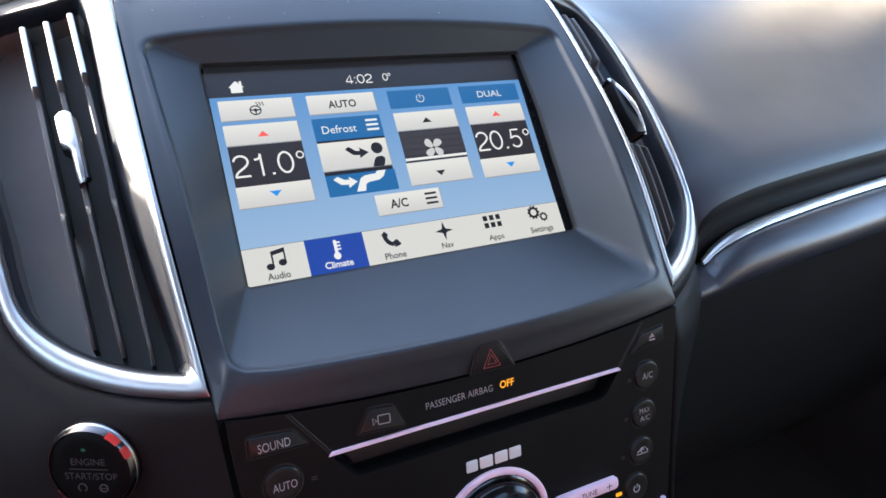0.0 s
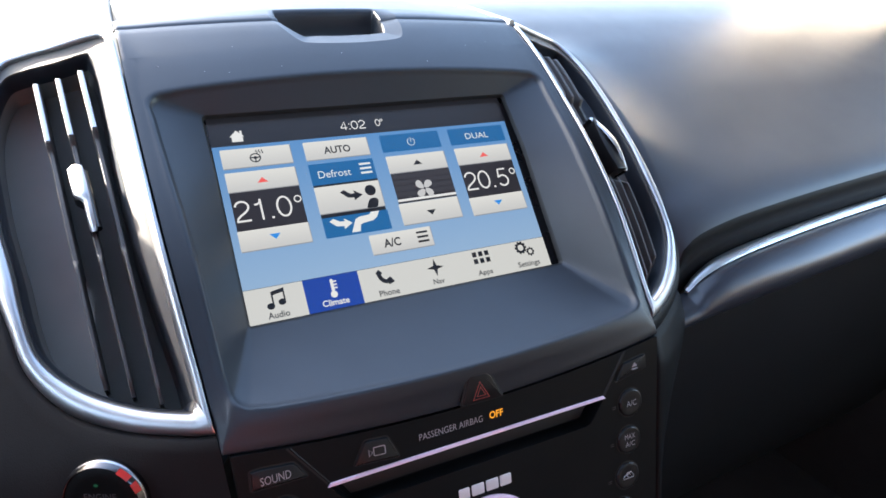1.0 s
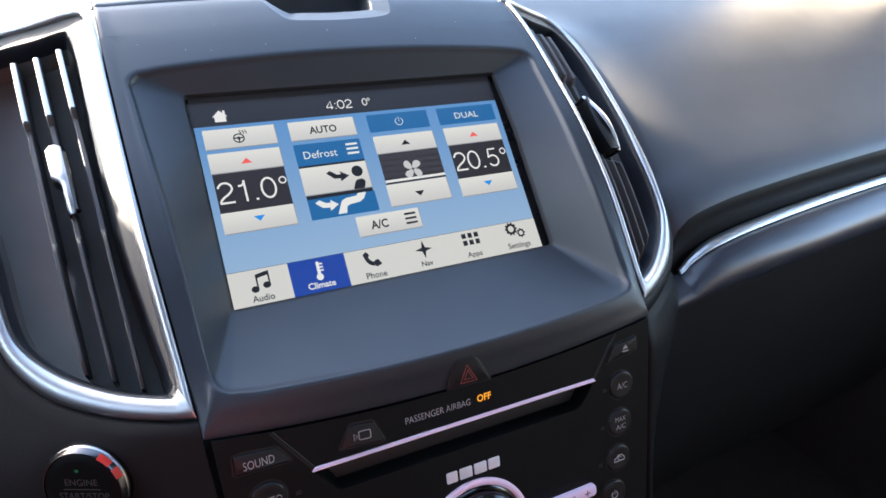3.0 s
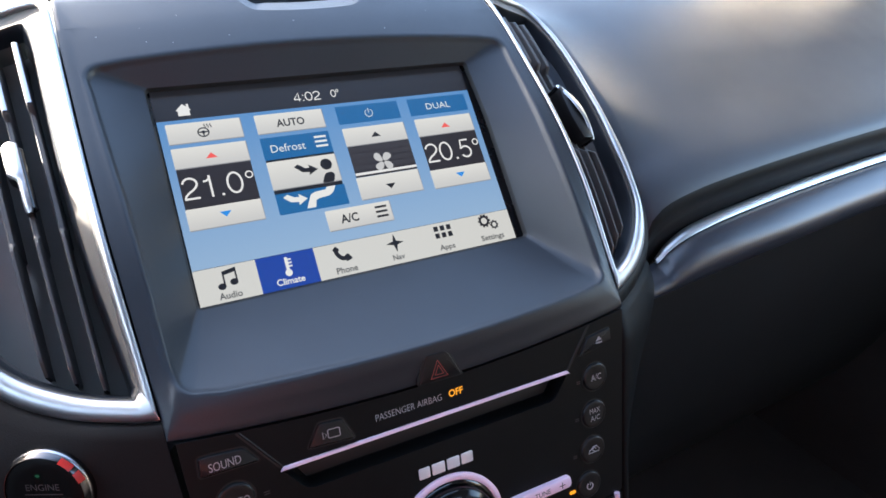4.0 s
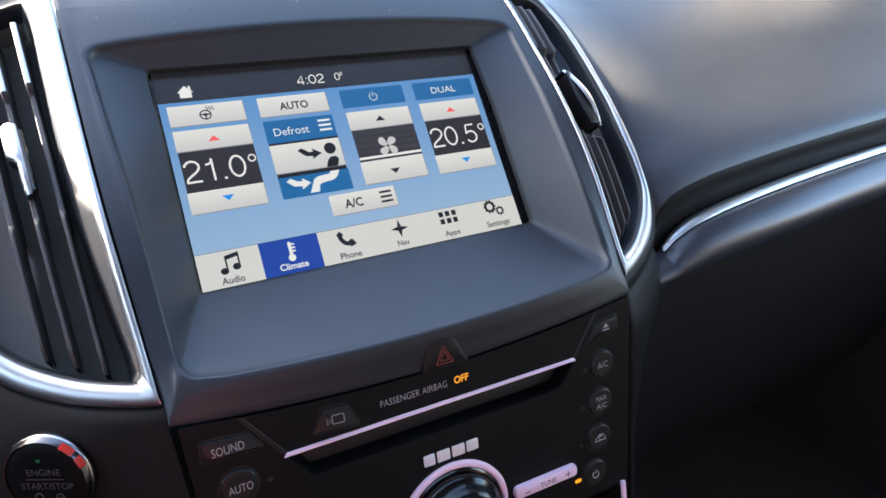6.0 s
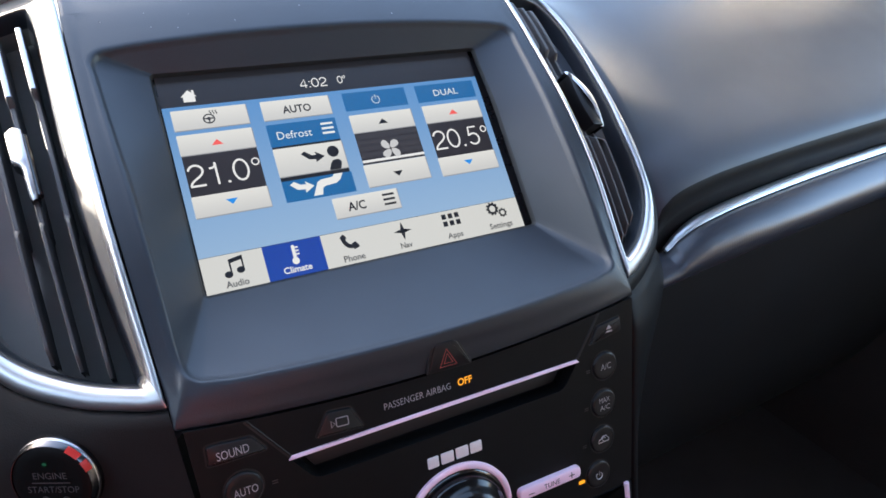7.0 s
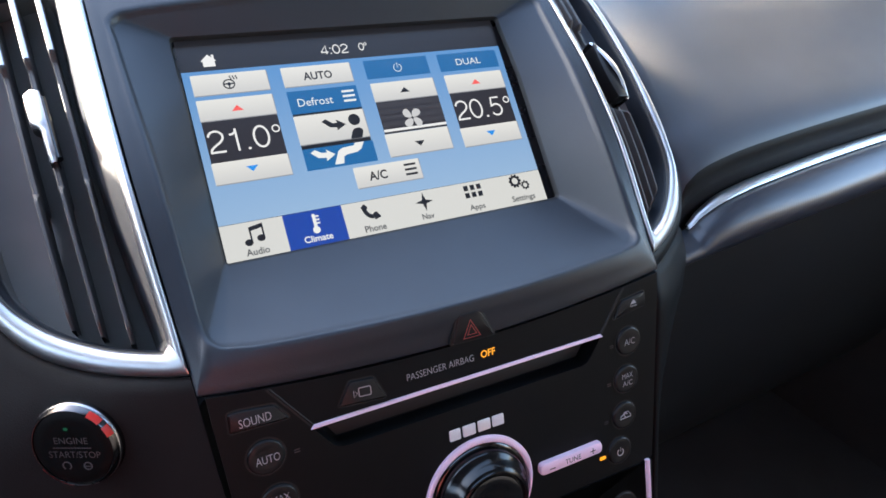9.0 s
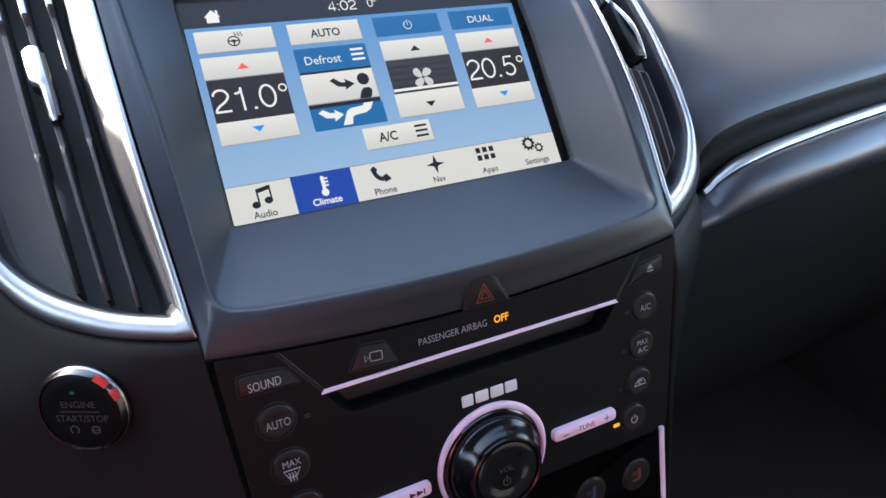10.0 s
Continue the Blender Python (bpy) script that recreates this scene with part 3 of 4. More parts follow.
def loft_open(rows, skip):
    """A closed loft that leaves out the faces for which skip(row, middle) holds."""
    bm = bmesh.new()
    vs = [[bm.verts.new(p) for p in r] for r in rows]
    n = len(vs[0])
    for k, (a, b) in enumerate(zip(vs, vs[1:])):
        for i in range(n):
            j = (i + 1) % n
            mid = (a[i].co + a[j].co + b[i].co + b[j].co) / 4
            if not skip(k, mid):
                bm.faces.new((a[i], a[j], b[j], b[i]))
    return bm


part("surround", loft_open(rows[:18], lambda k, m: k < 3 and m.y > 91), M_HOOD, hood, sharp=50)
part("inner_lip", loft(bmesh.new(), rows[17:] + [loop(lambda y: 95.0, lambda x: 66, lambda x: -58, 1.6, lambda x, y: lip_z(y) - 1.4), loop(lambda y: 96.0, lambda x: 67, lambda x: -59, 1.6, lambda x, y: -4)], True), M_BLACK, hood, "narrow black inner edge")


# the upper deck runs ahead from the ridge; a shallow tray is let into it
def deck_rows():
    rows = []
    for k, (a, u) in enumerate(((0, 0), (1.2, 1.1), (3, 2.0), (7, 3.2), (16, 5.0), (40, 8), (90, 11), (200, 12), (420, 6))):
        row = []
        for i in range(49):
            x = -118 + 236 * i / 48
            yr = 121.4 - 3.2 * (x / 119) ** 2
            p = S(x, yr, face(x, yr) - 0.7)
            row.append(p + L(0, a, u - 4 * (k / 8) * (x / 118) ** 2))
        rows.append(row)
    return rows


def grid_open(rows, skip):
    bm = bmesh.new()
    vs = [[bm.verts.new(p) for p in r] for r in rows]
    for k, (a, b) in enumerate(zip(vs, vs[1:])):
        for i in range(len(a) - 1):
            if not skip(k, (a[i].co + b[i + 1].co) / 2):
                bm.faces.new((a[i], a[i + 1], b[i + 1], b[i]))
    return bm


part("upper_deck", grid_open(deck_rows(), lambda k, m: k < 4), M_HOOD, hood, "flat upper deck behind the ridge", sharp=50)


TRAY = [(-38.5, 124.5), (-37.6, 119.5), (-34.9, 112), (-31, 103.6), (-28.6, 100.0), (-25, 97.9), (-14, 96.9), (0, 96.5), (14, 97.2), (25, 98.4), (30.5, 99.8), (34, 102.4), (36.4, 108.5), (38.2, 116), (39.2, 124.5)]
TRAY_LINE = [(p.x, p.y) for p in spline([(x, y, 0) for x, y in TRAY], 84)]


def tray_edge(x, y):
    """Distance inside the tray's outline, below zero outside it."""
    if y > 124.5:
        return 39 - abs(x) if abs(x) < 39 else -1.0
    best = 1e9
    for (ax, ay), (bx, by) in zip(TRAY_LINE, TRAY_LINE[1:]):
        ex, ey = bx - ax, by - ay
        f = min(max(((x - ax) * ex + (y - ay) * ey) / (ex * ex + ey * ey), 0), 1)
        best = min(best, math.hypot(x - ax - f * ex, y - ay - f * ey))
    crossings = sum(1 for (ax, ay), (bx, by) in zip(TRAY_LINE, TRAY_LINE[1:]) if (ax > x) != (bx > x) and y > ay + (x - ax) * (by - ay) / (bx - ax))
    return best if crossings % 2 else -best


def tray_depth(x, y):
    e = tray_edge(x, y)
    if e <= 0 or y > 146:
        return 0.0
    wide = 9.5 - 6.0 * ease((-x - 16) / 18)
    lip = 0.34 * min(e, wide) + 0.25 * min(e, 0.6)
    hole = 13 * ease((e - wide) / 2.2) if e > wide else 0.0
    rear = ease((135.2 - y) / 15.0) if y > 120 else 1.0
    return (lip + hole) * rear


def ridge_y(x):
    return 121.4 - 3.2 * (x / 119) ** 2


def tray_base(x, y):
    r = max(0.0, 1 - (ridge_y(x) - y) / 6)
    return face(x, y) - 0.7 * r * r


CREST_AHEAD = spline([(0, 0, 0), (1.2, 1.1, 0), (3, 2.0, 0), (7, 3.2, 0), (16, 5.0, 0)], 36)


# upper edge of the hood and the front of its deck, with the tray let in
def strip_foot(x):
    ax = abs(x)
    return 96.2 - 4 * (ax / 114) ** 2


columns = [-121.0, -120.6, -119.6] + [-118.6 + 2.2 * i for i in range(36)] + [-40.5 + 0.6 * i for i in range(136)] + [41.4 + 2.2 * i for i in range(36)] + [119.6, 120.6, 121.0]
rows = []
for j in range(127):
    row = []
    for i, x in enumerate(columns):
        drop = 5.0 if i in (0, len(columns) - 1) else 0.6 if i in (1, len(columns) - 2) else 0.0
        if j <= 90:
            lo = strip_foot(x)
            y = lo + (ridge_y(x) - lo) * j / 90
            p = S(x, y, tray_base(x, y))
        else:
            c = CREST_AHEAD[j - 90]
            p = S(x, ridge_y(x), tray_base(x, ridge_y(x))) + L(0, c.x, c.y - 2 * (c.x / 16) * (x / 118) ** 2)
        row.append(p - S(0, 0, (tray_depth(x, p.y) if abs(x) < 41 else 0.0) + drop))
    rows.append(row)
part("ridge", grid(rows), M_HOOD, hood, "rounded ridge with a shallow tray scooped into it", sharp=35)
for side in (1, -1):
    path = []
    for i in range(25):
        f = i / 24
        path.append((S(122.0, 117.0, -8.3) if side > 0 else S(-121.4, 117.6, -9.8)) + L(-side * 16 * f * f, -1.0 + 260 * f, 12 * math.sin(f * 2.0)))
    part("deck_edge_trim", tube(path, 2.3 if side > 0 else [0.5] + [1.9] * 24, 12), M_CHROME if side > 0 else M_BLACK, hood, "bright edge strip of the deck" if side > 0 else "black rubber seal of the deck")


# ---- touch screen ----
screen = thing("touch_screen", S(0, 0, 0), "lit colour touch screen showing the climate page, sunk in its hood", "touch screen")
part("glass", slab(rounded(rect(-95.5, -58.5, 95.5, 66.5), 2), S, -3, -0.1, 0), M_GLASS, screen, "black glossy display glass")
part("status_bar", flat(rect(-87, 41.8, 87, 58.9), S, 0.0), G_BAR, screen, "near-black status bar")
part("page_ground", flat(rect(-87, -34.6, 87, 41.8), S, 0.0), G_BLUE, screen, "pale blue page background")


def ui(name, bm, m, parent, label=""):
    return part(name, bm, m, parent, label)


def key(x0, y0, x1, y1, material=None, label="", edge=True):
    """A soft-edged key of the page."""
    m = material or key_white(y0, y1)
    root = part("page_key", slab(rounded(rect(x0, y0, x1, y1), 0.5, 2), S, 0.02, 0.16), m, screen, label)
    if edge:
        part("key_edge", band([(x0 + 0.3, y0 + 0.1), (x1 - 0.1, y0 + 0.1), (x1 - 0.1, y1 - 0.3)], 0.5, S, 0.15, 0.19), G_EDGE, root)
    return root


def tri(cx, cy, w, h, z=0.3):
    return flat([(cx - w / 2, cy - h / 2), (cx + w / 2, cy - h / 2), (cx, cy + h / 2)], S, z)


def bars3(cx, cy, m, parent):
    for k in (-1, 0, 1):
        ui("menu_bar", flat(rect(cx - 3.3, cy + 2.6 * k - 0.58, cx + 3.3, cy + 2.6 * k + 0.58), S, 0.3), m, parent)


def arc(cx, cy, rx, ry, a0, a1, n=12):
    return [(cx + rx * math.cos(radians(a0 + (a1 - a0) * i / n)), cy + ry * math.sin(radians(a0 + (a1 - a0) * i / n))) for i in range(n + 1)]


# each digit as open or closed strokes in a cell one high; the advance follows
STROKES = {
    "0": ([(arc(0.28, 0.5, 0.24, 0.46, 0, 360, 32)[:-1], True)], 0.60),
    "1": ([([(0.12, 0.745), (0.22, 0.755), (0.29, 0.80), (0.325, 0.88), (0.335, 0.99)], False), ([(0.335, 0.985), (0.335, 0.0)], False)], 0.58),
    "2": ([(arc(0.28, 0.70, 0.225, 0.26, 172, -18, 14) + [(0.44, 0.52), (0.36, 0.43), (0.20, 0.30), (0.10, 0.19), (0.055, 0.05)], False), ([(0.035, 0.045), (0.53, 0.045)], False)], 0.60),
    "4": ([([(0.40, 0.0), (0.40, 0.97), (0.04, 0.29), (0.04, 0.245), (0.54, 0.245)], False)], 0.60),
    "5": ([([(0.48, 0.955), (0.15, 0.955), (0.095, 0.50), (0.15, 0.555)] + arc(0.285, 0.325, 0.225, 0.285, 118, -150, 18), False)], 0.60),
    ".": ([([(0.10, 0.0), (0.10, 0.095)], False)], 0.27),
    ":": ([([(0.12, 0.02), (0.12, 0.12)], False), ([(0.12, 0.60), (0.12, 0.70)], False)], 0.26),
}


def digits(words, x, y, h, w=1.04, wide=1.27):
    """Thin even-stroked figures, h high, from the lower left corner."""
    out = []
    for ch in words:
        lines, step = STROKES[ch]
        for k, (line, shut) in enumerate(lines):
            pts = [(x + wide * a * h, y + b * h) for a, b in line]
            out.append(band(pts, w * (1.25 if ch in ".:" else 1.0), S, 0.19, 0.22 + 0.004 * k, shut))
        x += wide * step * h
    return out


# home sign, clock and outside temperature
ui("home_sign", merged(flat([(-77.2, 46.6), (-69.6, 46.6), (-73.4, 50.2)], S, 0.2), flat(rect(-76.2, 43.8, -70.6, 46.8), S, 0.22), flat(rect(-71.7, 47.5, -70.6, 50.0), S, 0.21)), G_TEXT, screen, "white house sign")
ui("clock_reading", merged(*digits("4:02", -17.6, 45.2, 5.1, 0.6, 1.45)), G_TEXT, screen, "white clock digits")
ui("outside_temperature", merged(*digits("0", 3.2, 45.9, 4.2, 0.5)), G_TEXT, screen)
ui("degree_sign", band(ellipse(7.2, 49.4, 0.7, n=16), 0.35, S, 0.1, 0.2, True), G_TEXT, screen)

# driver's column
k1 = key(-83.6, 29.0, -47.6, 39.8, label="white heated steering wheel key")
ui("wheel_rim", band(ellipse(-66.6, 34.0, 2.6, 2.3, n=24), 0.6, S, 0.2, 0.3, True), G_INK, k1)
ui("wheel_spoke", merged(flat(rect(-68.9, 33.8, -64.3, 34.5), S, 0.3), flat(rect(-66.9, 31.9, -66.3, 34.0), S, 0.31), flat(ellipse(-66.6, 34.0, 0.9, n=12), S, 0.32)), G_INK, k1)
for i in range(3):
    ui("heat_wave", band([(-65.4 + i * 1.4 + 0.35 * math.sin(j * 1.3), 36.2 + j * 0.42) for j in range(6)], 0.45, S, 0.2, 0.33), G_INK, k1)
for x0, x1, words in ((-83.6, -47.6, "21.0"), (47.0, 83.4, "20.5")):
    cx = (x0 + x1) / 2
    a = key(x0, 16.1, x1, 26.9, label="white temperature up key")
    ui("red_arrow", tri(cx, 21.5, 5.6, 2.9), G_RED, a, "coral red up arrow")
    f = part("temperature_field", flat(rect(x0 + 0.2, -4.6, x1 - 0.2, 16.2), S, 0.1), G_DARK, screen, "dark temperature field")
    reading = merged(*digits(words, x0 + 0.7, 0.0, 11.4))
    ui("temperature_reading", reading, G_TEXT, f, "large thin white digits")
    ui("degree_sign", band(ellipse(x1 - 2.6, 8.8, 1.7, n=20), 0.65, S, 0.15, 0.25, True), G_TEXT, f)
    b = key(x0, -15.6, x1, -4.6, label="white temperature down key")
    ui("blue_arrow", tri(cx, -9.6, 5.6, -2.9), G_CYAN, b, "bright blue down arrow")

# air direction column
a = key(-40.6, 29.0, -4.3, 39.8, label="white key marked AUTO")
ui("key_caption", lettering("AUTO", -22.6, 34.2, 15.0, 4.3, S, 0.3, bold=0.022), G_INK, a)
part("column_ground", flat(rect(-40.4, -4.4, -4.2, 15.5), S, 0.08), G_INK, screen)
a = key(-40.6, 14.6, -4.2, 26.8, G_KEYBLUE, "blue key marked Defrost", False)
ui("key_caption", lettering("Defrost", -27.3, 20.4, 18.2, 4.2, S, 0.3), G_TEXT, a)
bars3(-9.4, 21.4, G_TEXT, a)
a = key(-40.5, -1.9, -4.0, 13.5, label="white key with an arrow and a dot")
ui("arrow_sign", flat([(-27.2, 9.0), (-25.0, 10.2), (-21.6, 7.6), (-19.4, 7.6), (-19.8, 9.4), (-15.0, 6.3), (-20.2, 3.6), (-19.9, 5.2), (-23.5, 5.6)], S, 0.3), G_INK, a, "black curved arrow")
ui("dot_sign", flat(ellipse(-10.2, 8.2, 3.1, 3.1, n=28), S, 0.3), G_INK, a, "black round dot")
ui("block_sign", flat(rounded([(-14.6, -1.9), (-8.3, -1.9), (-6.9, 2.2), (-8.3, 3.7), (-11.4, 3.5), (-12.8, 2.0)], 1.0, 3), S, 0.3), G_INK, a, "black rounded block")
a = key(-40.4, -15.2, -3.6, -4.0, G_KEYBLUE, "blue key with an arrow and a bent white band", False)
ui("arrow_sign", flat([(-36.8, -6.4), (-34.4, -5.0), (-31.2, -7.0), (-28.6, -7.2), (-28.8, -5.6), (-24.6, -8.6), (-29.6, -11.6), (-29.4, -9.8), (-33.4, -9.4)], S, 0.3), G_TEXT, a, "white curved arrow")
ui("bent_band", flat([(-26.2, -14.0), (-21.4, -14.0), (-20.4, -10.4), (-18.6, -9.6), (-13.0, -9.0), (-10.4, -7.4), (-8.4, -4.1), (-13.2, -4.1), (-14.2, -5.4), (-20.2, -5.9), (-22.6, -7.0)], S, 0.3), G_TEXT, a, "white bent band")

# fan column
a = key(3.2, 29.2, 39.8, 39.7, G_KEYBLUE, "blue power key", False)
ui("power_sign", band(ellipse(21.6, 34.3, 2.2, n=24, a0=-240, a1=60, closed=False), 0.34, S, 0.2, 0.3), G_TEXT, a)
ui("power_tick", flat(rect(21.44, 34.3, 21.78, 37.2), S, 0.31), G_TEXT, a)
a = key(3.7, 16.0, 40.1, 26.6, label="white fan up key")
ui("black_arrow", tri(21.8, 21.4, 5.6, 2.9), G_INK, a)
f = part("fan_field", flat(rect(3.9, -2.0, 40.1, 16.0), S, 0.1), G_DARK, screen, "dark striped fan speed field")
for i in range(4):
    ui("stripe", flat(rect(4.1, 2.0 + 3.5 * i, 40.0, 4.6 + 3.5 * i), S, 0.15), G_DARK2, f)
ui("speed_bar", flat(rect(4.0, -0.9, 40.1, 0.5), S, 0.2), G_TEXT, f, "white fan speed bar")
for i in range(4):
    aa = radians(52 + 90 * i)
    ca, sa = math.cos(aa), math.sin(aa)
    pts = []
    for q in range(0, 360, 20):
        r_, w_ = 3.35 + 2.8 * math.cos(radians(q)), 2.4 * math.sin(radians(q)) * (0.85 + 0.25 * math.cos(radians(q))) - 0.45 * (1 + math.cos(radians(q)))
        pts.append((21.7 + r_ * ca - w_ * sa, 5.2 + r_ * sa + w_ * ca))
    ui("fan_blade", flat(pts, S, 0.28 + 0.01 * i), G_FAN, f)
a = key(3.6, -14.8, 40.1, -2.1, label="white fan down key")
ui("black_arrow", tri(21.8, -9.4, 5.6, -2.9), G_INK, a)

# passenger's top key and the lower middle key
a = key(46.2, 29.2, 83.5, 39.6, G_KEYBLUE, "blue key marked DUAL", False)
ui("key_caption", lettering("DUAL", 64.6, 34.1, 15.4, 3.8, S, 0.3), G_TEXT, a)
a = key(-17.9, -28.4, 18.2, -17.2, label="white key marked A/C")
ui("key_caption", lettering("A/C", -5.8, -22.8, 9.8, 4.8, S, 0.3, bold=0.022), G_INK, a)
bars3(12.4, -22.4, G_INK, a)

# lower row of tabs
TABS = ["Audio", "Climate", "Phone", "Nav", "Apps", "Settings"]
for i, words in enumerate(TABS):
    x0 = -87 + 29 * i
    cx = x0 + 14.5
    chosen = i == 1
    tab = part("tab", flat(rect(x0, -52.2, x0 + 29, -34.8), S, 0.1), G_NAVY if chosen else G_TAB, screen, "deep blue chosen tab" if chosen else "light grey tab")
    w = (10.6, 14.0, 11.2, 6.6, 9.2, 14.6)[i]
    ui("tab_caption", lettering(words, cx, -49.2 if i in (0, 2, 4, 5) else -48.6, w, (3.3, 3.3, 3.3, 3.0, 3.9, 4.2)[i], S, 0.25, bold=0.02 if chosen else 0.014), G_TEXT if chosen else G_INKGREY, tab)
    ink = G_TEXT if chosen else G_INK
    if i == 0:
        ui("note_head", merged(flat(ellipse(cx - 2.9, -44.6, 1.9, 1.6, n=20), S, 0.3), flat(ellipse(cx + 2.9, -43.3, 1.9, 1.6, n=20), S, 0.31)), ink, tab)
        ui("note_stem", merged(flat(rect(cx - 1.9, -44.6, cx - 1.1, -37.6), S, 0.29), flat(rect(cx + 3.9, -43.3, cx + 4.7, -36.4), S, 0.28), flat([(cx - 1.9, -39.4), (cx + 4.7, -38.2), (cx + 4.7, -36.2), (cx - 1.9, -37.4)], S, 0.27)), ink, tab)
    elif i == 1:
        ui("thermometer", merged(flat(ellipse(cx, -44.6, 1.8, n=20), S, 0.3), flat(rounded(rect(cx - 0.8, -44, cx + 0.8, -36.6), 0.7), S, 0.31), *[flat(rect(cx + 0.8, -38.4 - 1.7 * q, cx + 2.5, -37.6 - 1.7 * q), S, 0.29) for q in range(3)]), ink, tab)
    elif i == 2:
        def hs(pts):
            return [(cx - 0.4 + 1.22 * (a - cx + 0.4), -41.0 + 1.18 * (b + 41.0)) for a, b in pts]

        ui("handset", merged(band(hs([(cx - 3.0 + 3.4 * (1 - math.cos(radians(q))), -38.8 - 4.6 * math.sin(radians(q)) + 0.4) for q in range(0, 91, 10)]), 2.2, S, 0.2, 0.3), flat(hs(rounded([(cx - 4.4, -38.6), (cx - 2.6, -37.0), (cx - 1.2, -38.8), (cx - 2.6, -40.4)], 0.6)), S, 0.31), flat(hs(rounded([(cx + 0.2, -41.8), (cx + 2.0, -41.0), (cx + 3.6, -43.6), (cx + 0.6, -44.6)], 0.6)), S, 0.32)), ink, tab)
    elif i == 3:
        pts = []
        for q in range(8):
            r = 5.1 if q % 2 == 0 else 1.5
            pts.append((cx + r * math.cos(radians(45 * q)), -40.9 + r * math.sin(radians(45 * q))))
        ui("compass_star", flat(pts, S, 0.3), ink, tab)
    elif i == 4:
        for q in range(6):
            ui("app_square", flat(rect(cx - 5.2 + 3.9 * (q % 3), -43.4 + 4.0 * (q // 3), cx - 2.6 + 3.9 * (q % 3), -40.6 + 4.0 * (q // 3)), S, 0.3), ink, tab)
    else:
        for gx, gy, r, nt in ((cx - 2.4, -38.9, 2.5, 10), (cx + 3.3, -42.0, 1.75, 8)):
            ui("gear_rim", band(ellipse(gx, gy, r, n=24), r * 0.5, S, 0.2, 0.3, True), ink, tab)
            for q in range(nt):
                t0 = 360 * q / nt
                ui("gear_tooth", flat([(gx + rr * math.cos(radians(t0 + dd)), gy + rr * math.sin(radians(t0 + dd))) for rr, dd in ((r, -13), (r * 1.55, -10), (r * 1.55, 10), (r, 13))], S, 0.31), ink, tab)


# ---- air vents ----
def build_vent(side):
    v = thing("air_vent", S(140 * side, -90, 20), "upright black louvred air vent in a polished chrome frame", "air vent", group="dashboard air vents")
    o, n = rim(OUT_RIM, side), rim(IN_RIM, side)
    rows = [[p + S(0, 0, -6) for p in o], [p + S(0, 0, -1.2) for p in o]]
    for f, h in ((0.04, 0.2), (0.14, 1.0), (0.3, 1.6), (0.5, 1.8), (0.7, 1.3), (0.87, 0.4), (0.97, -0.9), (1.0, -2.0)):
        rows.append([a.lerp(b, f) + S(0, 0, h) for a, b in zip(o, n)])
    rows.append([b + S(0, 0, -5) for b in n])
    part("chrome_frame", loft(bmesh.new(), rows, True), M_CHROME, v, "polished chrome frame", sharp=40)
    # sloping inner border, then the dark duct
    q = rim(OPEN_RIM, side)
    part("top_border", loft(bmesh.new(), [[p + S(0, 0, -2.6) for p in n], [p + S(0, 0, -2.2) for p in n], [p + S(0, 0, -3.0) for p in moved(q, -0.3, 0)], [p + S(0, 0, -4.4) for p in moved(q, -0.7, 0)]], True), M_BORDER, v, "satin grey inner border", sharp=60)
    n2 = moved(q, -0.7, -4.0)
    n3 = moved(q, -2.2, -13.0)
    n4 = moved(q, -2.6, -16.0)
    n5 = moved(q, -3.4, -30.0)
    part("inner_border", loft(bmesh.new(), [n2, moved(q, -1.4, -6), n3, n4], True), M_HOOD, v, "grey-black sloping inner border", sharp=60)
    part("duct", loft(bmesh.new(), [n4, n5], True, False, True), M_DUCT, v, "dark grey duct behind the louvres")
    for xt, yt, xb, yb in ((140.2, 101.0, 130.6, -80.0), (151.0, 100.0, 140.6, -74.0), (161.6, 101.0, 150.6, -68.0)):
        front = []
        for i in range(181):
            y = yb + (yt - yb) * i / 180
            x = xb + (xt - xb) * i / 180
            if y > 57:
                d = -5.0 - 5 * max(0, (y - yt + 4) / 4)
            elif y > 53.5:
                d = -5.0 - 5.0 * (57 - y) / 3.5
            elif y > -8:
                d = -10.0
            elif y > -13:
                d = -10.0 + 6.4 * (-8 - y) / 5
            else:
                d = -3.6 - 6 * max(0, (yb + 6 - y) / 6)
            front.append((x, y, vent_z(x, y) + d, 1.4 if y > 54 else 1.25 if y > -10 else 0.8))
        rows = []
        for w, dz in ((-1.0, -30), (-1.0, -1.0), (-0.6, -0.2), (0.6, -0.2), (1.0, -1.0), (1.0, -30)):
            rows.append([S(side * (x + w * k), y, z + dz) for x, y, z, k in front])
        lv = part("louver", grid(rows), M_SLAT, v, sharp=50)
        # left louvers only: a chrome strip stands in for sunlight on the upper edge
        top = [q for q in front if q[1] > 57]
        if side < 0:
            part("sunlit_edge", grid([[S(side * (x + w * k), y, z + dz) for x, y, z, k in top] for w, dz in ((-0.95, -0.9), (-0.7, 0.25), (0, 0.5), (0.7, 0.25), (0.95, -0.9))]), M_CHROME, lv, "front edge in chrome, standing in for sunlight on it")
    # slider tab on the middle louver: broad above, a slim chrome blade below
    rows = []
    for i in range(29):
        f = i / 28
        y = 37.5 - 36.5 * f if side < 0 else 36.0 - 42.0 * f
        cx = 149.0 + 2.0 * math.sin(math.pi * f) + 4.0 * f
        ends = min(1, (f / 0.05 + 0.3) ** 0.5, ((1 - f) / 0.05 + 0.4) ** 0.5)
        if side < 0:
            # one edge runs straight, the other steps in half way down
            half = (3.4 - 1.7 * ease((f - 0.46) / 0.14)) * ends
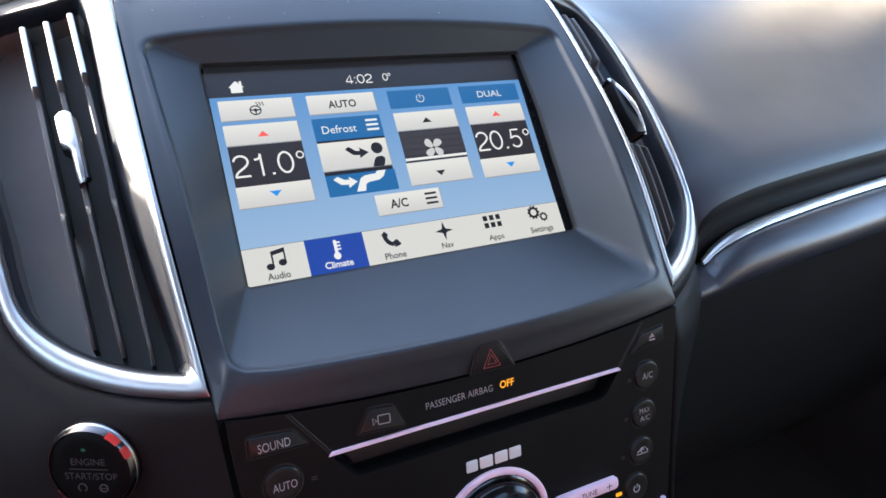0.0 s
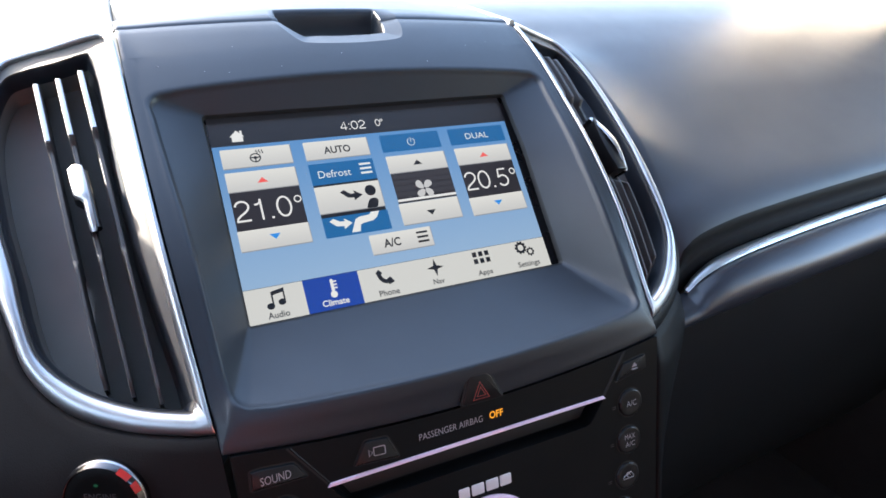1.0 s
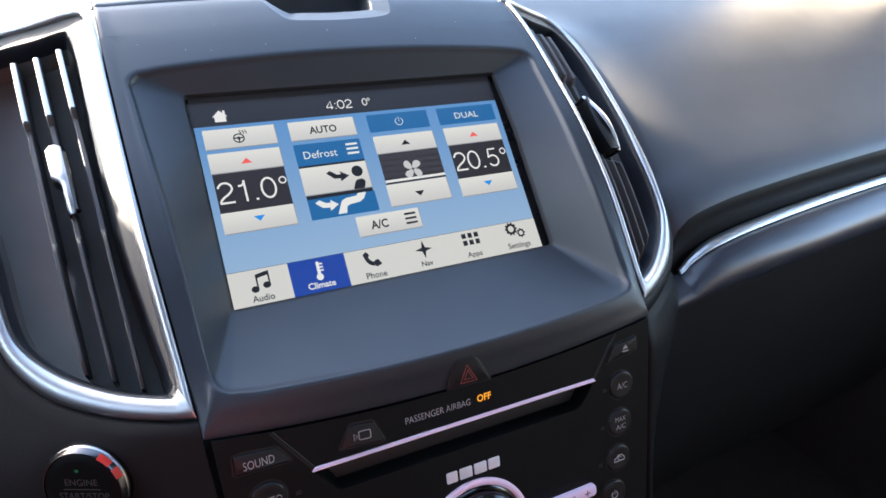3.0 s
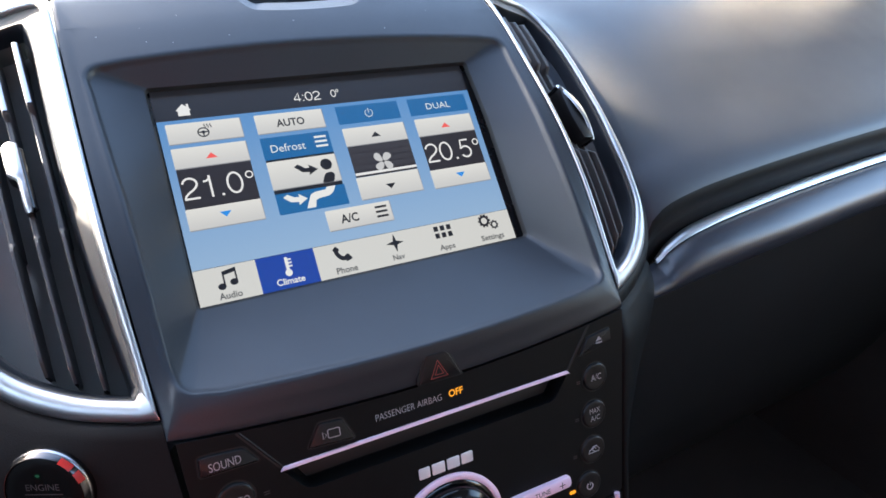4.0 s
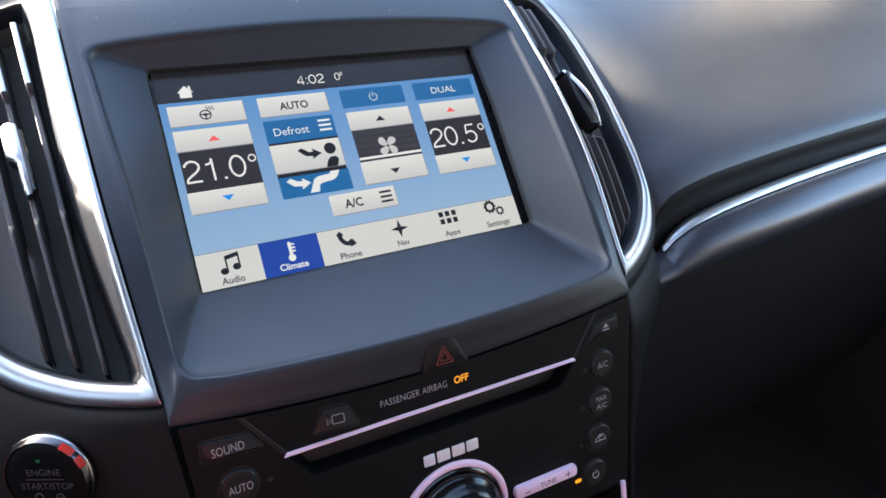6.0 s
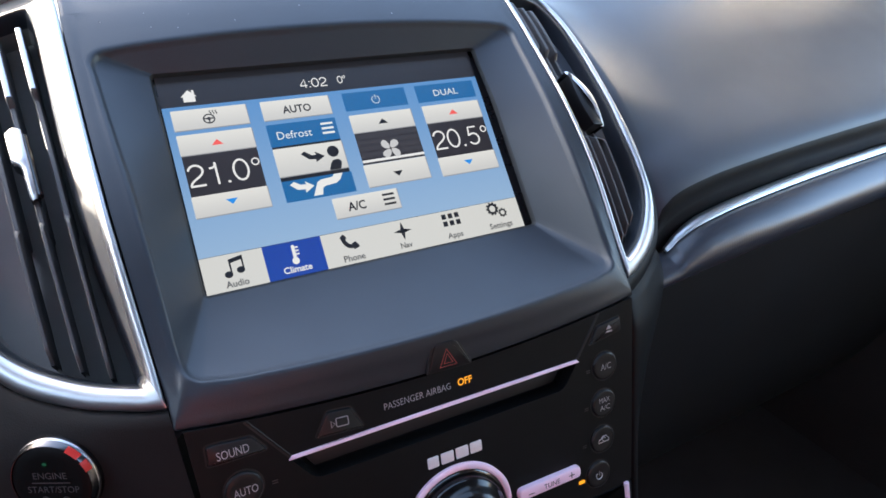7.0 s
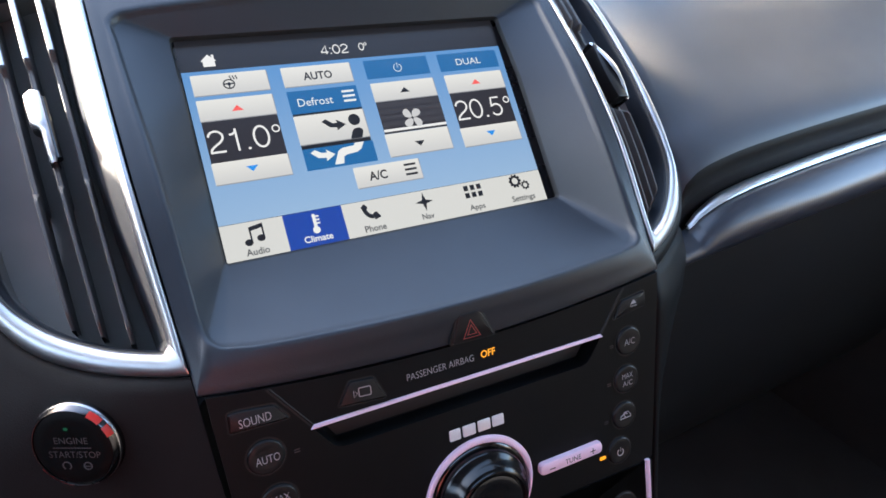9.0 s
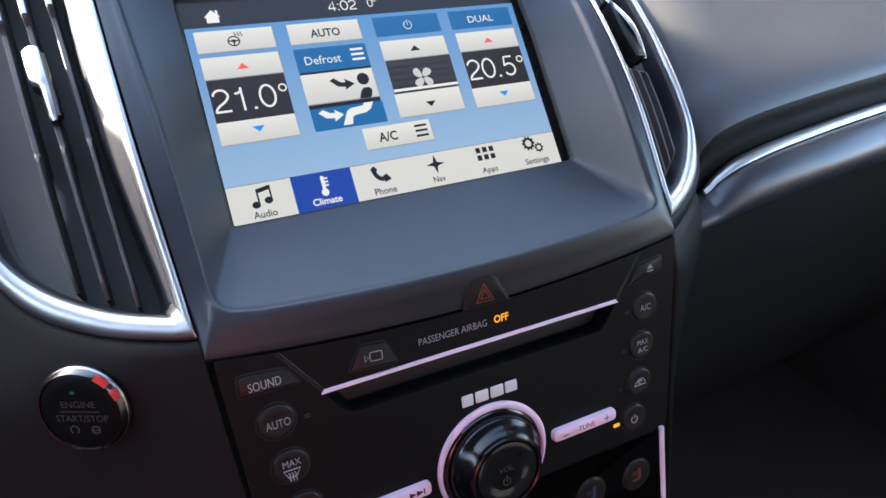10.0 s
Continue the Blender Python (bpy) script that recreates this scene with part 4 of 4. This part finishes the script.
            cx = 145.4 - 2.2 * f + (3.4 - 1.7 * ease((f - 0.46) / 0.14))
        else:
            half = (4.1 - 2.1 * ease((f - 0.45) / 0.25)) * ends
        h = -2.0 + 4.2 * math.sin(math.pi * (0.06 + 0.9 * f)) ** 0.7
        rows.append([S(side * (cx + half * a), y, vent_z(149, y) + h - dz - 0.5 * half * a) for a, dz in ((1.0, 12), (1.0, 2.0), (0.97, 1.4), (0.86, 0.8), (0.5, 0.15), (0.0, 0.0), (-0.5, 0.15), (-0.86, 0.8), (-0.97, 1.4), (-1.0, 2.0), (-1.0, 12))])
    tab = part("slider_tab", loft(bmesh.new(), [r[2:9] for r in rows], False), M_CHROME, v, "chrome slider tab", sharp=60)
    part("tab_side", merged(loft(bmesh.new(), [r[:3] for r in rows], False), loft(bmesh.new(), [r[8:] for r in rows], False)), M_GLOSS, tab, "gloss black side")
    if side < 0:
        core = [S(side * (146.0 - 2.2 * i / 20), 34 - 31 * i / 20, vent_z(148, 34 - 31 * i / 20) - 4.5) for i in range(21)]
        part("tab_core", tube(core, 2.4, 10), M_GLOSS, tab, "gloss black core")
    else:
        # a rounded black body fills the space inside the bowed chrome edge
        edge = [(149.0 + 2.0 * math.sin(math.pi * i / 16) + 4.0 * i / 16 - 0.5, 35.2 - 40.6 * i / 16) for i in range(17)]
        back = [(144.0 + 2.0 * i / 8 - 2.2 * math.sin(math.pi * i / 8), -5.0 + 38.0 * i / 8) for i in range(9)]
        part("tab_core", slab(edge + back, lambda x, y, h: S(x, y, vent_z(149, y) - 0.5 * (x - 149) * 0.4 + h), -14, 1.4, 1.2), M_KEY, tab, "smooth black body")
    return v


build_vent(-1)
build_vent(1)


# ---- start button ----
def D(a, b, h=0.0):
    """A place on the start button's face, which turns towards the driver."""
    ex = Vector((1.0, 0.0, 0.66)).normalized()
    ey = Vector((0.0, 1.0, 0.5)).normalized()
    n = ex.cross(ey).normalized()
    ey = n.cross(ex)
    return S(-157.1, -111.2, 8.4) + (ex * a + ey * b) * 0.95 + n * h


def DT(a, b, h=0.0):
    c, s = math.cos(radians(-17)), math.sin(radians(-17))
    return D(a * c - b * s, a * s + b * c, h)


sb = thing("start_button", D(0, 0, 0), "round black engine start button in a chrome ring with red reflections coloured in", "start button")
part("chrome_ring", lathe(0, 0, [(18.6, -8), (18.5, -0.2), (18.2, 0.5), (17.9, 1.0), (17.1, 2.6), (16.8, 2.9), (16.5, 2.8), (16.3, 1.5)], D, 64), M_RING, sb, "polished chrome ring")
part("ring_edge", lathe(0, 0, [(18.6, -0.6), (18.4, 0.3), (18.1, 0.65), (17.8, 0.75), (17.7, 0.3)], D, 64), mat("worn_chrome", (0.5, 0.48, 0.48), 0.2, 1.0, smudge=0.1), sb, "thin bright rim")
part("cap", lathe(0, 0, [(16.5, 0), (16.4, 2.2), (15.6, 2.7), (12, 2.8), (6, 2.6), (0, 2.5)], D), M_CAP, sb, "black dished cap")


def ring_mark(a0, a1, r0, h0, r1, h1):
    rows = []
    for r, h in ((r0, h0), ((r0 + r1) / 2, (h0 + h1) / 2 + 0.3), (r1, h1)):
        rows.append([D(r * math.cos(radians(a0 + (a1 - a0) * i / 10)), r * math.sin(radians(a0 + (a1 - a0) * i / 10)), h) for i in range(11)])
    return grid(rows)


# red reflections in the chrome, laid on as coloured strips
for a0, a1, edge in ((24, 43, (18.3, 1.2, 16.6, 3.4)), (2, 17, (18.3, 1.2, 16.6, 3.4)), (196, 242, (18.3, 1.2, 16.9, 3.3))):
    part("red_reflection", ring_mark(a0, a1, *edge), M_RED, sb, "red reflection in the ring, built as a coloured strip")
part("caption", lettering("ENGINE", 0, 3.6, 14.0, 2.9, DT, 3.0), M_DIM, sb)
part("caption", lettering("START/STOP", 0.5, -2.6, 21.5, 2.9, DT, 3.0), M_DIM, sb)
part("rule_line", flat(rect(-8, 0.2, 8, 0.6), DT, 3.0), M_DIM, sb)
part("ring_sign", band(ellipse(-3.8, -7.8, 1.7, n=18, a0=-60, a1=240, closed=False), 0.5, DT, 2.8, 3.0), M_DIM, sb)
part("key_sign", merged(band(ellipse(5.0, -7.8, 1.6, n=18), 0.5, DT, 2.8, 3.0, True), flat(rect(3.2, -8.1, 6.8, -7.6), DT, 3.02)), M_DIM, sb)
part("green_lamp", flat(ellipse(-1.2, 8.8, 1.0, 0.7, n=14), DT, 3.0), G_GREEN, sb, "tiny green lamp")

# ---- control panel ----
panel = thing("control_panel", P(0, -90, 0), "black radio and climate control panel with silver accents", "control panel")


def low_seam(u):
    """The lower edge of the panel, which sags in the middle."""
    return -97.5 + 7.0 * (abs(u) / 104.5) ** 2.2


CREST = [(u, 5.0 + 7.2 * (abs(u) / 108) ** 2) for u in [108 - 216 * i / 36 for i in range(37)]]
plate = [(-110.4, 12.4), (-110.0, 0), (-106.5, -60), (-104.6, -90.6), *[(u, low_seam(u) + 0.45) for u in range(-99, 100, 9)], (104.6, -90.6), (106.5, -60), (110.0, 0), (110.4, 12.4)] + CREST
slot = [(-73.4, -12.4), (-66.6, -21.6), (-64.4, -23.8), (-61.4, -24.9), (61.4, -24.9), (64.4, -23.8), (66.6, -21.6), (73.4, -12.4)]


def plate_mesh(outer, hole, h, depth):
    bm = bmesh.new()
    e = []
    for poly in (outer, hole):
        vs = [bm.verts.new(P(u, v, h)) for u, v in poly]
        e += [bm.edges.new((vs[i], vs[(i + 1) % len(vs)])) for i in range(len(vs))]
    bmesh.ops.triangle_fill(bm, use_beauty=True, use_dissolve=False, edges=e)
    walls = bmesh.new()
    loft(walls, [[P(u, v, h) for u, v in hole], [P(u, v, h - 0.5) for u, v in inset(hole, 0.15)], [P(u, v, h - depth) for u, v in inset(hole, 0.6)]], True, False, True)
    rim_ = bmesh.new()
    loft(rim_, [[P(u, v, h) for u, v in outer], [P(u, v, h - 5) for u, v in outer]], True)
    return merged(bm, walls, rim_)


part("faceplate", plate_mesh(plate, slot, 0.0, 9.0), M_PANEL, panel, "matt black faceplate", sharp=30)
part("slot_flap", slab([(-67.5, -14.5), (-62.5, -22.5), (62.5, -22.5), (67.5, -14.5)], P, -8.8, -6.5, 0.5), M_BLACK, panel, "black disc slot")
part("silver_strip", slab([(-74.0, -12.6), (74.0, -12.6), (72.6, -10.9), (-72.8, -10.9)], P, -1.0, 1.0, 0.4), M_SATIN, panel, "slim lilac-silver strip over the disc slot")
for sd in (-1, 1):
    part("joint_line", band([(sd * 88.6, 9.4), (sd * 73.4, -11.6)], 0.9, P, -0.4, 0.05), M_BLACK, panel)
    part("joint_ridge", tube([P(sd * (87.6 - 15.2 * i / 12), 9.4 - 21 * i / 12, -0.25) for i in range(13)], 0.55, 8), M_KEY, panel)


def key_at(name, poly, h=1.4, bevel=0.9, label="", material=None):
    part("key_gap", flat(inset(poly, -0.7), P, 0.06), M_BLACK, panel)
    return part(name, slab(poly, P, -1, h, bevel), material or M_KEY, panel, label)


def words_on(k, w, u, v, ww, hh, h=1.46, m=None, slant=0.0):
    return part("caption", lettering(w, u, v, ww, hh, P, h, slant=slant), m or M_PRINT, k)


k = key_at("sound_key", rounded([(-104.2, 4.2), (-104.6, -4.2), (-81.4, -4.6), (-86.6, 2.9), (-100, 4.3)], 1.0, 3), label="black key marked SOUND")
words_on(k, "SOUND", -94.6, -0.8, 12.4, 3.7)
k = key_at("camera_key", rounded([(-61.6, -6.8), (-40.6, -8.6), (-45.4, 2.0), (-55.8, 3.0)], 1.2, 3), label="black key with a camera sign")
part("camera_sign", merged(band(rounded([(-52.6, -4.4), (-47.4, -4.8), (-47.4, -0.9), (-52.6, -0.6)], 0.6, 3), 0.4, P, 1.2, 1.46, True), band([(-54.8, -4.2), (-54.8, -1.2), (-53.2, -2.7)], 0.36, P, 1.2, 1.46, True)), M_PRINT, k)
k = key_at("eject_key", rounded([(81.0, -5.6), (86.4, 3.2), (101.0, 5.2), (101.4, -2.4)], 1.2, 3), label="black key with an eject sign")
part("eject_sign", merged(flat([(91.2, 0.2), (95.0, 0.4), (93.2, 2.6)], P, 1.46), flat(rect(91.2, -1.3, 95.2, -0.5), P, 1.46)), M_PRINT, k)
# hazard key set into the lower edge of the hood
hz = thing("hazard_switch", P(2.5, 6, 3), "black hazard warning switch with a red triangle outline", "switch")


def HZ(u, v, h):
    return P(u, v, h + 2.0)


part("switch_cap", slab(rounded([(-9.2, 6.8), (12.4, 6.2), (6.4, 18.0), (4.4, 19.4), (-3.6, 19.6), (-5.2, 18.2)], 1.4, 4), HZ, -4, 1.2, 0.7), M_KEY, hz, "black tapered cap")
part("triangle_sign", merged(band([(-3.4, 8.2), (5.0, 8.0), (0.6, 16.2)], 0.55, HZ, 1.0, 1.26, True), band([(-1.3, 9.5), (3.1, 9.4), (0.75, 13.8)], 0.5, HZ, 1.0, 1.26, True)), M_REDPRINT, hz, "red double triangle outline")
part("switch_gap", slab(rounded([(-10.2, 6.2), (13.4, 5.6), (7.2, 18.7), (4.9, 20.4), (-4.0, 20.6), (-6.0, 18.8)], 1.4, 4), HZ, -5, 0.5, 0.2), M_BLACK, hz, "dark gap round the cap")
part("airbag_caption", lettering("PASSENGER AIRBAG", -14.2, -3.2, 32.6, 3.1, P, 0.1, bold=-0.01), M_PRINT, panel, "grey printed words")
part("airbag_lamp", lettering("OFF", 9.5, -2.9, 7.4, 3.6, P, 0.1, bold=0.02), G_AMBER, panel, "glowing amber word OFF")


LOWER = 0.0


def round_key(u, v, r, label):
    part("key_gap", flat(ellipse(u, v, r + 0.8, n=40), P, LOWER + 0.06), M_BLACK, panel)
    return part("round_key", lathe(u, v, [(r, -1), (r, 0.7), (r - 0.4, 1.3), (r - 1.0, 1.5), (r * 0.6, 1.25), (0, 1.2)], P, 40), M_KEY, panel, label)


k = round_key(-93.0, -18.0, 7.5, "round black key marked AUTO")
words_on(k, "AUTO", -92.6, -18.6, 9.6, 3.5, 1.5)
k = round_key(-90.8, -38.8, 7.5, "round black key marked MAX over a windscreen sign")
words_on(k, "MAX", -90.4, -37.0, 7.2, 2.9, 1.5)
part("windscreen_sign", merged(band([(-94.2, -40.0), (-87.4, -40.0), (-89.2, -43.2), (-92.4, -43.2)], 0.45, P, 1.2, 1.5, True), *[band([(-92.0 + 1.2 * i + 0.25 * math.sin(2.2 * j), -45.0 + 0.75 * j) for j in range(6)], 0.4, P, 1.2, 1.52) for i in range(3)]), M_PRINT, k)
k = round_key(-88.4, -59.6, 7.5, "round black key")
k = round_key(90.0, -19.2, 7.5, "round black key marked A/C")
words_on(k, "A/C", 90.0, -19.2, 6.6, 3.4, 1.5)
k = round_key(88.0, -39.6, 7.5, "round black key marked MAX A/C")
words_on(k, "MAX", 88.0, -37.4, 6.8, 2.8, 1.5)
words_on(k, "A/C", 88.0, -41.6, 6.4, 2.8, 1.5)
k = round_key(86.0, -59.6, 7.5, "round black key with a recirculation sign")
part("car_sign", merged(band([(82.6, -60.8), (83.2, -59.2), (84.4, -58.8), (85.4, -57.6), (87.9, -57.6), (88.8, -58.9), (89.4, -59.3), (89.4, -60.8)], 0.42, P, 1.2, 1.5, True), band(ellipse(86.2, -59.2, 1.0, n=10, a0=0, a1=270, closed=False), 0.4, P, 1.2, 1.52)), M_PRINT, k)
k = round_key(82.0, -78.8, 7.5, "round black power key")
part("power_sign", merged(band(ellipse(82.0, -79.4, 1.9, n=20, a0=-240, a1=60, closed=False), 0.5, P, 1.2, 1.5), flat(rect(81.8, -79, 82.2, -76.4), P, 1.51)), M_PRINT, k)
for u, v in ((79.8, -19.8), (77.4, -40.0), (74.8, -60.4), (-80.6, -19.8)):
    part("key_lamp", merged(flat(rect(u - 1.4, v + 0.3, u + 1.0, v + 0.75), P, 0.1), flat(rect(u - 1.4, v - 0.75, u + 1.0, v - 0.3), P, 0.1)), M_DIM, panel)
# maker's mark: four plain bars
M_MARK = mat("silver_mark", (0.8, 0.78, 0.78), 0.4, 0.1)
for w, x in ((5.6, -10.9), (6.6, -3.6), (6.6, 4.2), (6.2, 11.6)):
    part("mark_bar", slab(rounded(rect(x - w / 2, -40.0, x + w / 2, -34.6), 0.6, 2), P, -0.3, 0.5, 0.15), M_MARK, panel, "plain silver bar of the maker's mark")

# tuning and skip bars, lamp
for name, u0, u1, v, words in (("tune_bar", 31.6, 69.4, -71.0, "TUNE"), ("skip_bar", -71.0, -33.4, -71.6, "")):
    root = part(name, slab(rounded(rect(u0, v - 3.2, u1, v + 3.2), 2.7, 6), P, -1, 3.0, 1.2), M_SATIN, panel, "lilac-silver rocker bar")
    if words:
        part("caption", lettering(words, (u0 + u1) / 2 + 0.3, v - 0.1, 9.6, 2.7, P, 3.06), M_BLACK, root)
        part("minus_sign", flat(rect(u0 + 5, v - 1.0, u0 + 8.4, v - 0.5), P, 3.06), M_BLACK, root)
        part("plus_sign", merged(flat(rect(u1 - 8, v - 0.25, u1 - 4.6, v + 0.25), P, 3.06), flat(rect(u1 - 6.55, v - 1.7, u1 - 6.05, v + 1.7), P, 3.07)), M_BLACK, root)
    else:
        part("skip_sign", merged(flat([(u1 - 11, v - 1.5), (u1 - 7.6, v), (u1 - 11, v + 1.5)], P, 3.06), flat([(u1 - 7.6, v - 1.5), (u1 - 4.2, v), (u1 - 7.6, v + 1.5)], P, 3.07), flat(rect(u1 - 4.2, v - 1.5, u1 - 3.6, v + 1.5), P, 3.08)), M_BLACK, root)
part("amber_lamp", slab(rounded(rect(69.4, -80.6, 73.2, -78.8), 0.6, 3), P, -0.2, 0.4, 0), G_AMBER, panel, "small glowing amber lamp")

# volume knob
knob = thing("volume_knob", P(-0.8, -71.4, 0), "large black volume knob inside a lilac-silver ring", "knob")
ring_rows = []
for i in range(81):
    t = -27 + 239 * i / 80
    w = 0.35 + 1.25 * min(1, i / 16) - 0.55 * ease((t - 120) / 70)
    c, q = math.cos(radians(t)), math.sin(radians(t))
    ring_rows.append([P(-0.8 + r * c, -71.4 + r * q, h) for r, h in ((27.5 - w, -0.5), (27.5 - w, 1.3), (27.5 - 0.5 * w, 1.8), (27.5 + 0.5 * w, 1.8), (27.5 + w, 1.2), (27.5 + w, -0.5))])
part("silver_ring", loft(bmesh.new(), ring_rows, True, True, True), M_SATIN, knob, "open lilac-silver ring, tapered at its end")
part("collar", lathe(-0.8, -71.4, [(25.9, -1), (25.9, 0.8), (25.2, 1.6), (24.4, 1.9), (23.8, 1.2)], P, 64), M_GLOSS, knob, "glossy black collar")
part("grip", lathe(-0.8, -71.4, [(23.6, 0), (23.4, 3.6), (23.0, 5.0), (22.3, 6.0), (21.2, 6.9), (20.0, 9.5), (19.0, 12.0), (18.0, 13.4), (17.0, 13.8), (16.4, 13.4), (16.1, 12.4)], P, 64), M_GRIP, knob, "black grip with a shouldered foot")
part("cap", lathe(-0.8, -71.4, [(15.7, 10), (15.6, 12.4), (15.2, 13.2), (14.2, 13.5), (10, 12.6), (5, 11.9), (2, 11.7), (0, 11.65)], P, 48), M_GLOSS, knob, "dished gloss black cap")
part("caption", lettering("VOL", -1.0, -69.4, 7.4, 2.5, P, 12.5), M_DIM, knob)
part("power_sign", merged(band(ellipse(-1.0, -75.8, 1.9, n=20, a0=-240, a1=60, closed=False), 0.4, P, 12.2, 12.5), flat(rect(-1.25, -76, -0.75, -72.6), P, 12.5)), M_DIM, knob)

# ---- seat heating panel below ----
low = thing("seat_heating_panel", P(0, -150, 0), "black lower console panel with seat heating keys", "control panel")
part("faceplate", slab([(-104.4, -91.5)] + [(u, low_seam(u) - 0.45) for u in range(-99, 100, 9)] + [(104.4, -91.5), (103.0, -150), (100, -230), (-100, -230), (-103.0, -150)][::-1], P, -6, 0.7, 0.7), M_PANEL, low, "matt black faceplate")
panel = low
LOWER = 0.7
for u, v, red in ((83.0, -113.2, True), (53.4, -112.6, False)):
    k = round_key(u, v, 8.6, "round black seat heating key" if red else "round black seat cooling key")
    m = M_SEATRED if red else G_SEATBLUE
    part("seat_sign", merged(flat(rounded(rect(u + 0.6, v - 2.4, u + 2.4, v + 4.0), 0.7, 3), P, 1.52), flat(rounded(rect(u - 3.2, v - 3.6, u + 2.2, v - 2.0), 0.6, 3), P, 1.53), *[band([(u - 3.0 + 1.3 * i + 0.25 * math.sin(2 * j), v - 0.6 + 0.6 * j) for j in range(6)], 0.4, P, 1.3, 1.54) for i in range(3)]), m, k)
    part("key_lamp", merged(*[flat(rect(u - 12.2, v - 5 + 4 * q, u - 11.0, v - 3.4 + 4 * q), P, 0.02) for q in range(3)]), M_DIM, low)
path = [P(100.0 + 1.8 * math.sin(i / 12 * 1.5), -90.5 - 8 * i, 1.2) for i in range(18)]
part("edge_trim", tube(path, 1.5, 8), M_SATIN, low, "lilac-silver edge trim")


# ---- specks of dust on the hood and the passenger pad ----
random.seed(11)
bm = bmesh.new()
for i in range(64):
    if i < 20:
        x, y = random.uniform(-105, 105), random.uniform(77, 116)
        at = S(x, y, face(x, y) + 0.06)
        if y > 94 and abs(x) < 42:
            continue
    else:
        a, x = random.uniform(-10, 330), random.uniform(215, 640)
        at = L(x, a, float(np.interp(a, [-17, 3, 30, 61, 98, 120, 180, 250, 400], [-33, -19, -7, 15, 39, 53, 78, 90, 94])) + 0.6)
    r = random.uniform(0.12, 0.34) * (1.5 if i >= 20 else 1.0)
    t = random.uniform(0, 6.3)
    vs = [bm.verts.new(at + Vector((math.cos(t + k) * r * (1 + (k == 0)), math.sin(t + k) * r, 0))) for k in (0, 2.1, 4.2)] + [bm.verts.new(at + Vector((0, 0, r * 0.7)))]
    for f in ((0, 1, 3), (1, 2, 3), (2, 0, 3), (0, 2, 1)):
        bm.faces.new([vs[k] for k in f])
tagged(mesh_object("dust", bm, M_DUST), "pale specks of dust lying on the dashboard", "dust", kind="stuff")
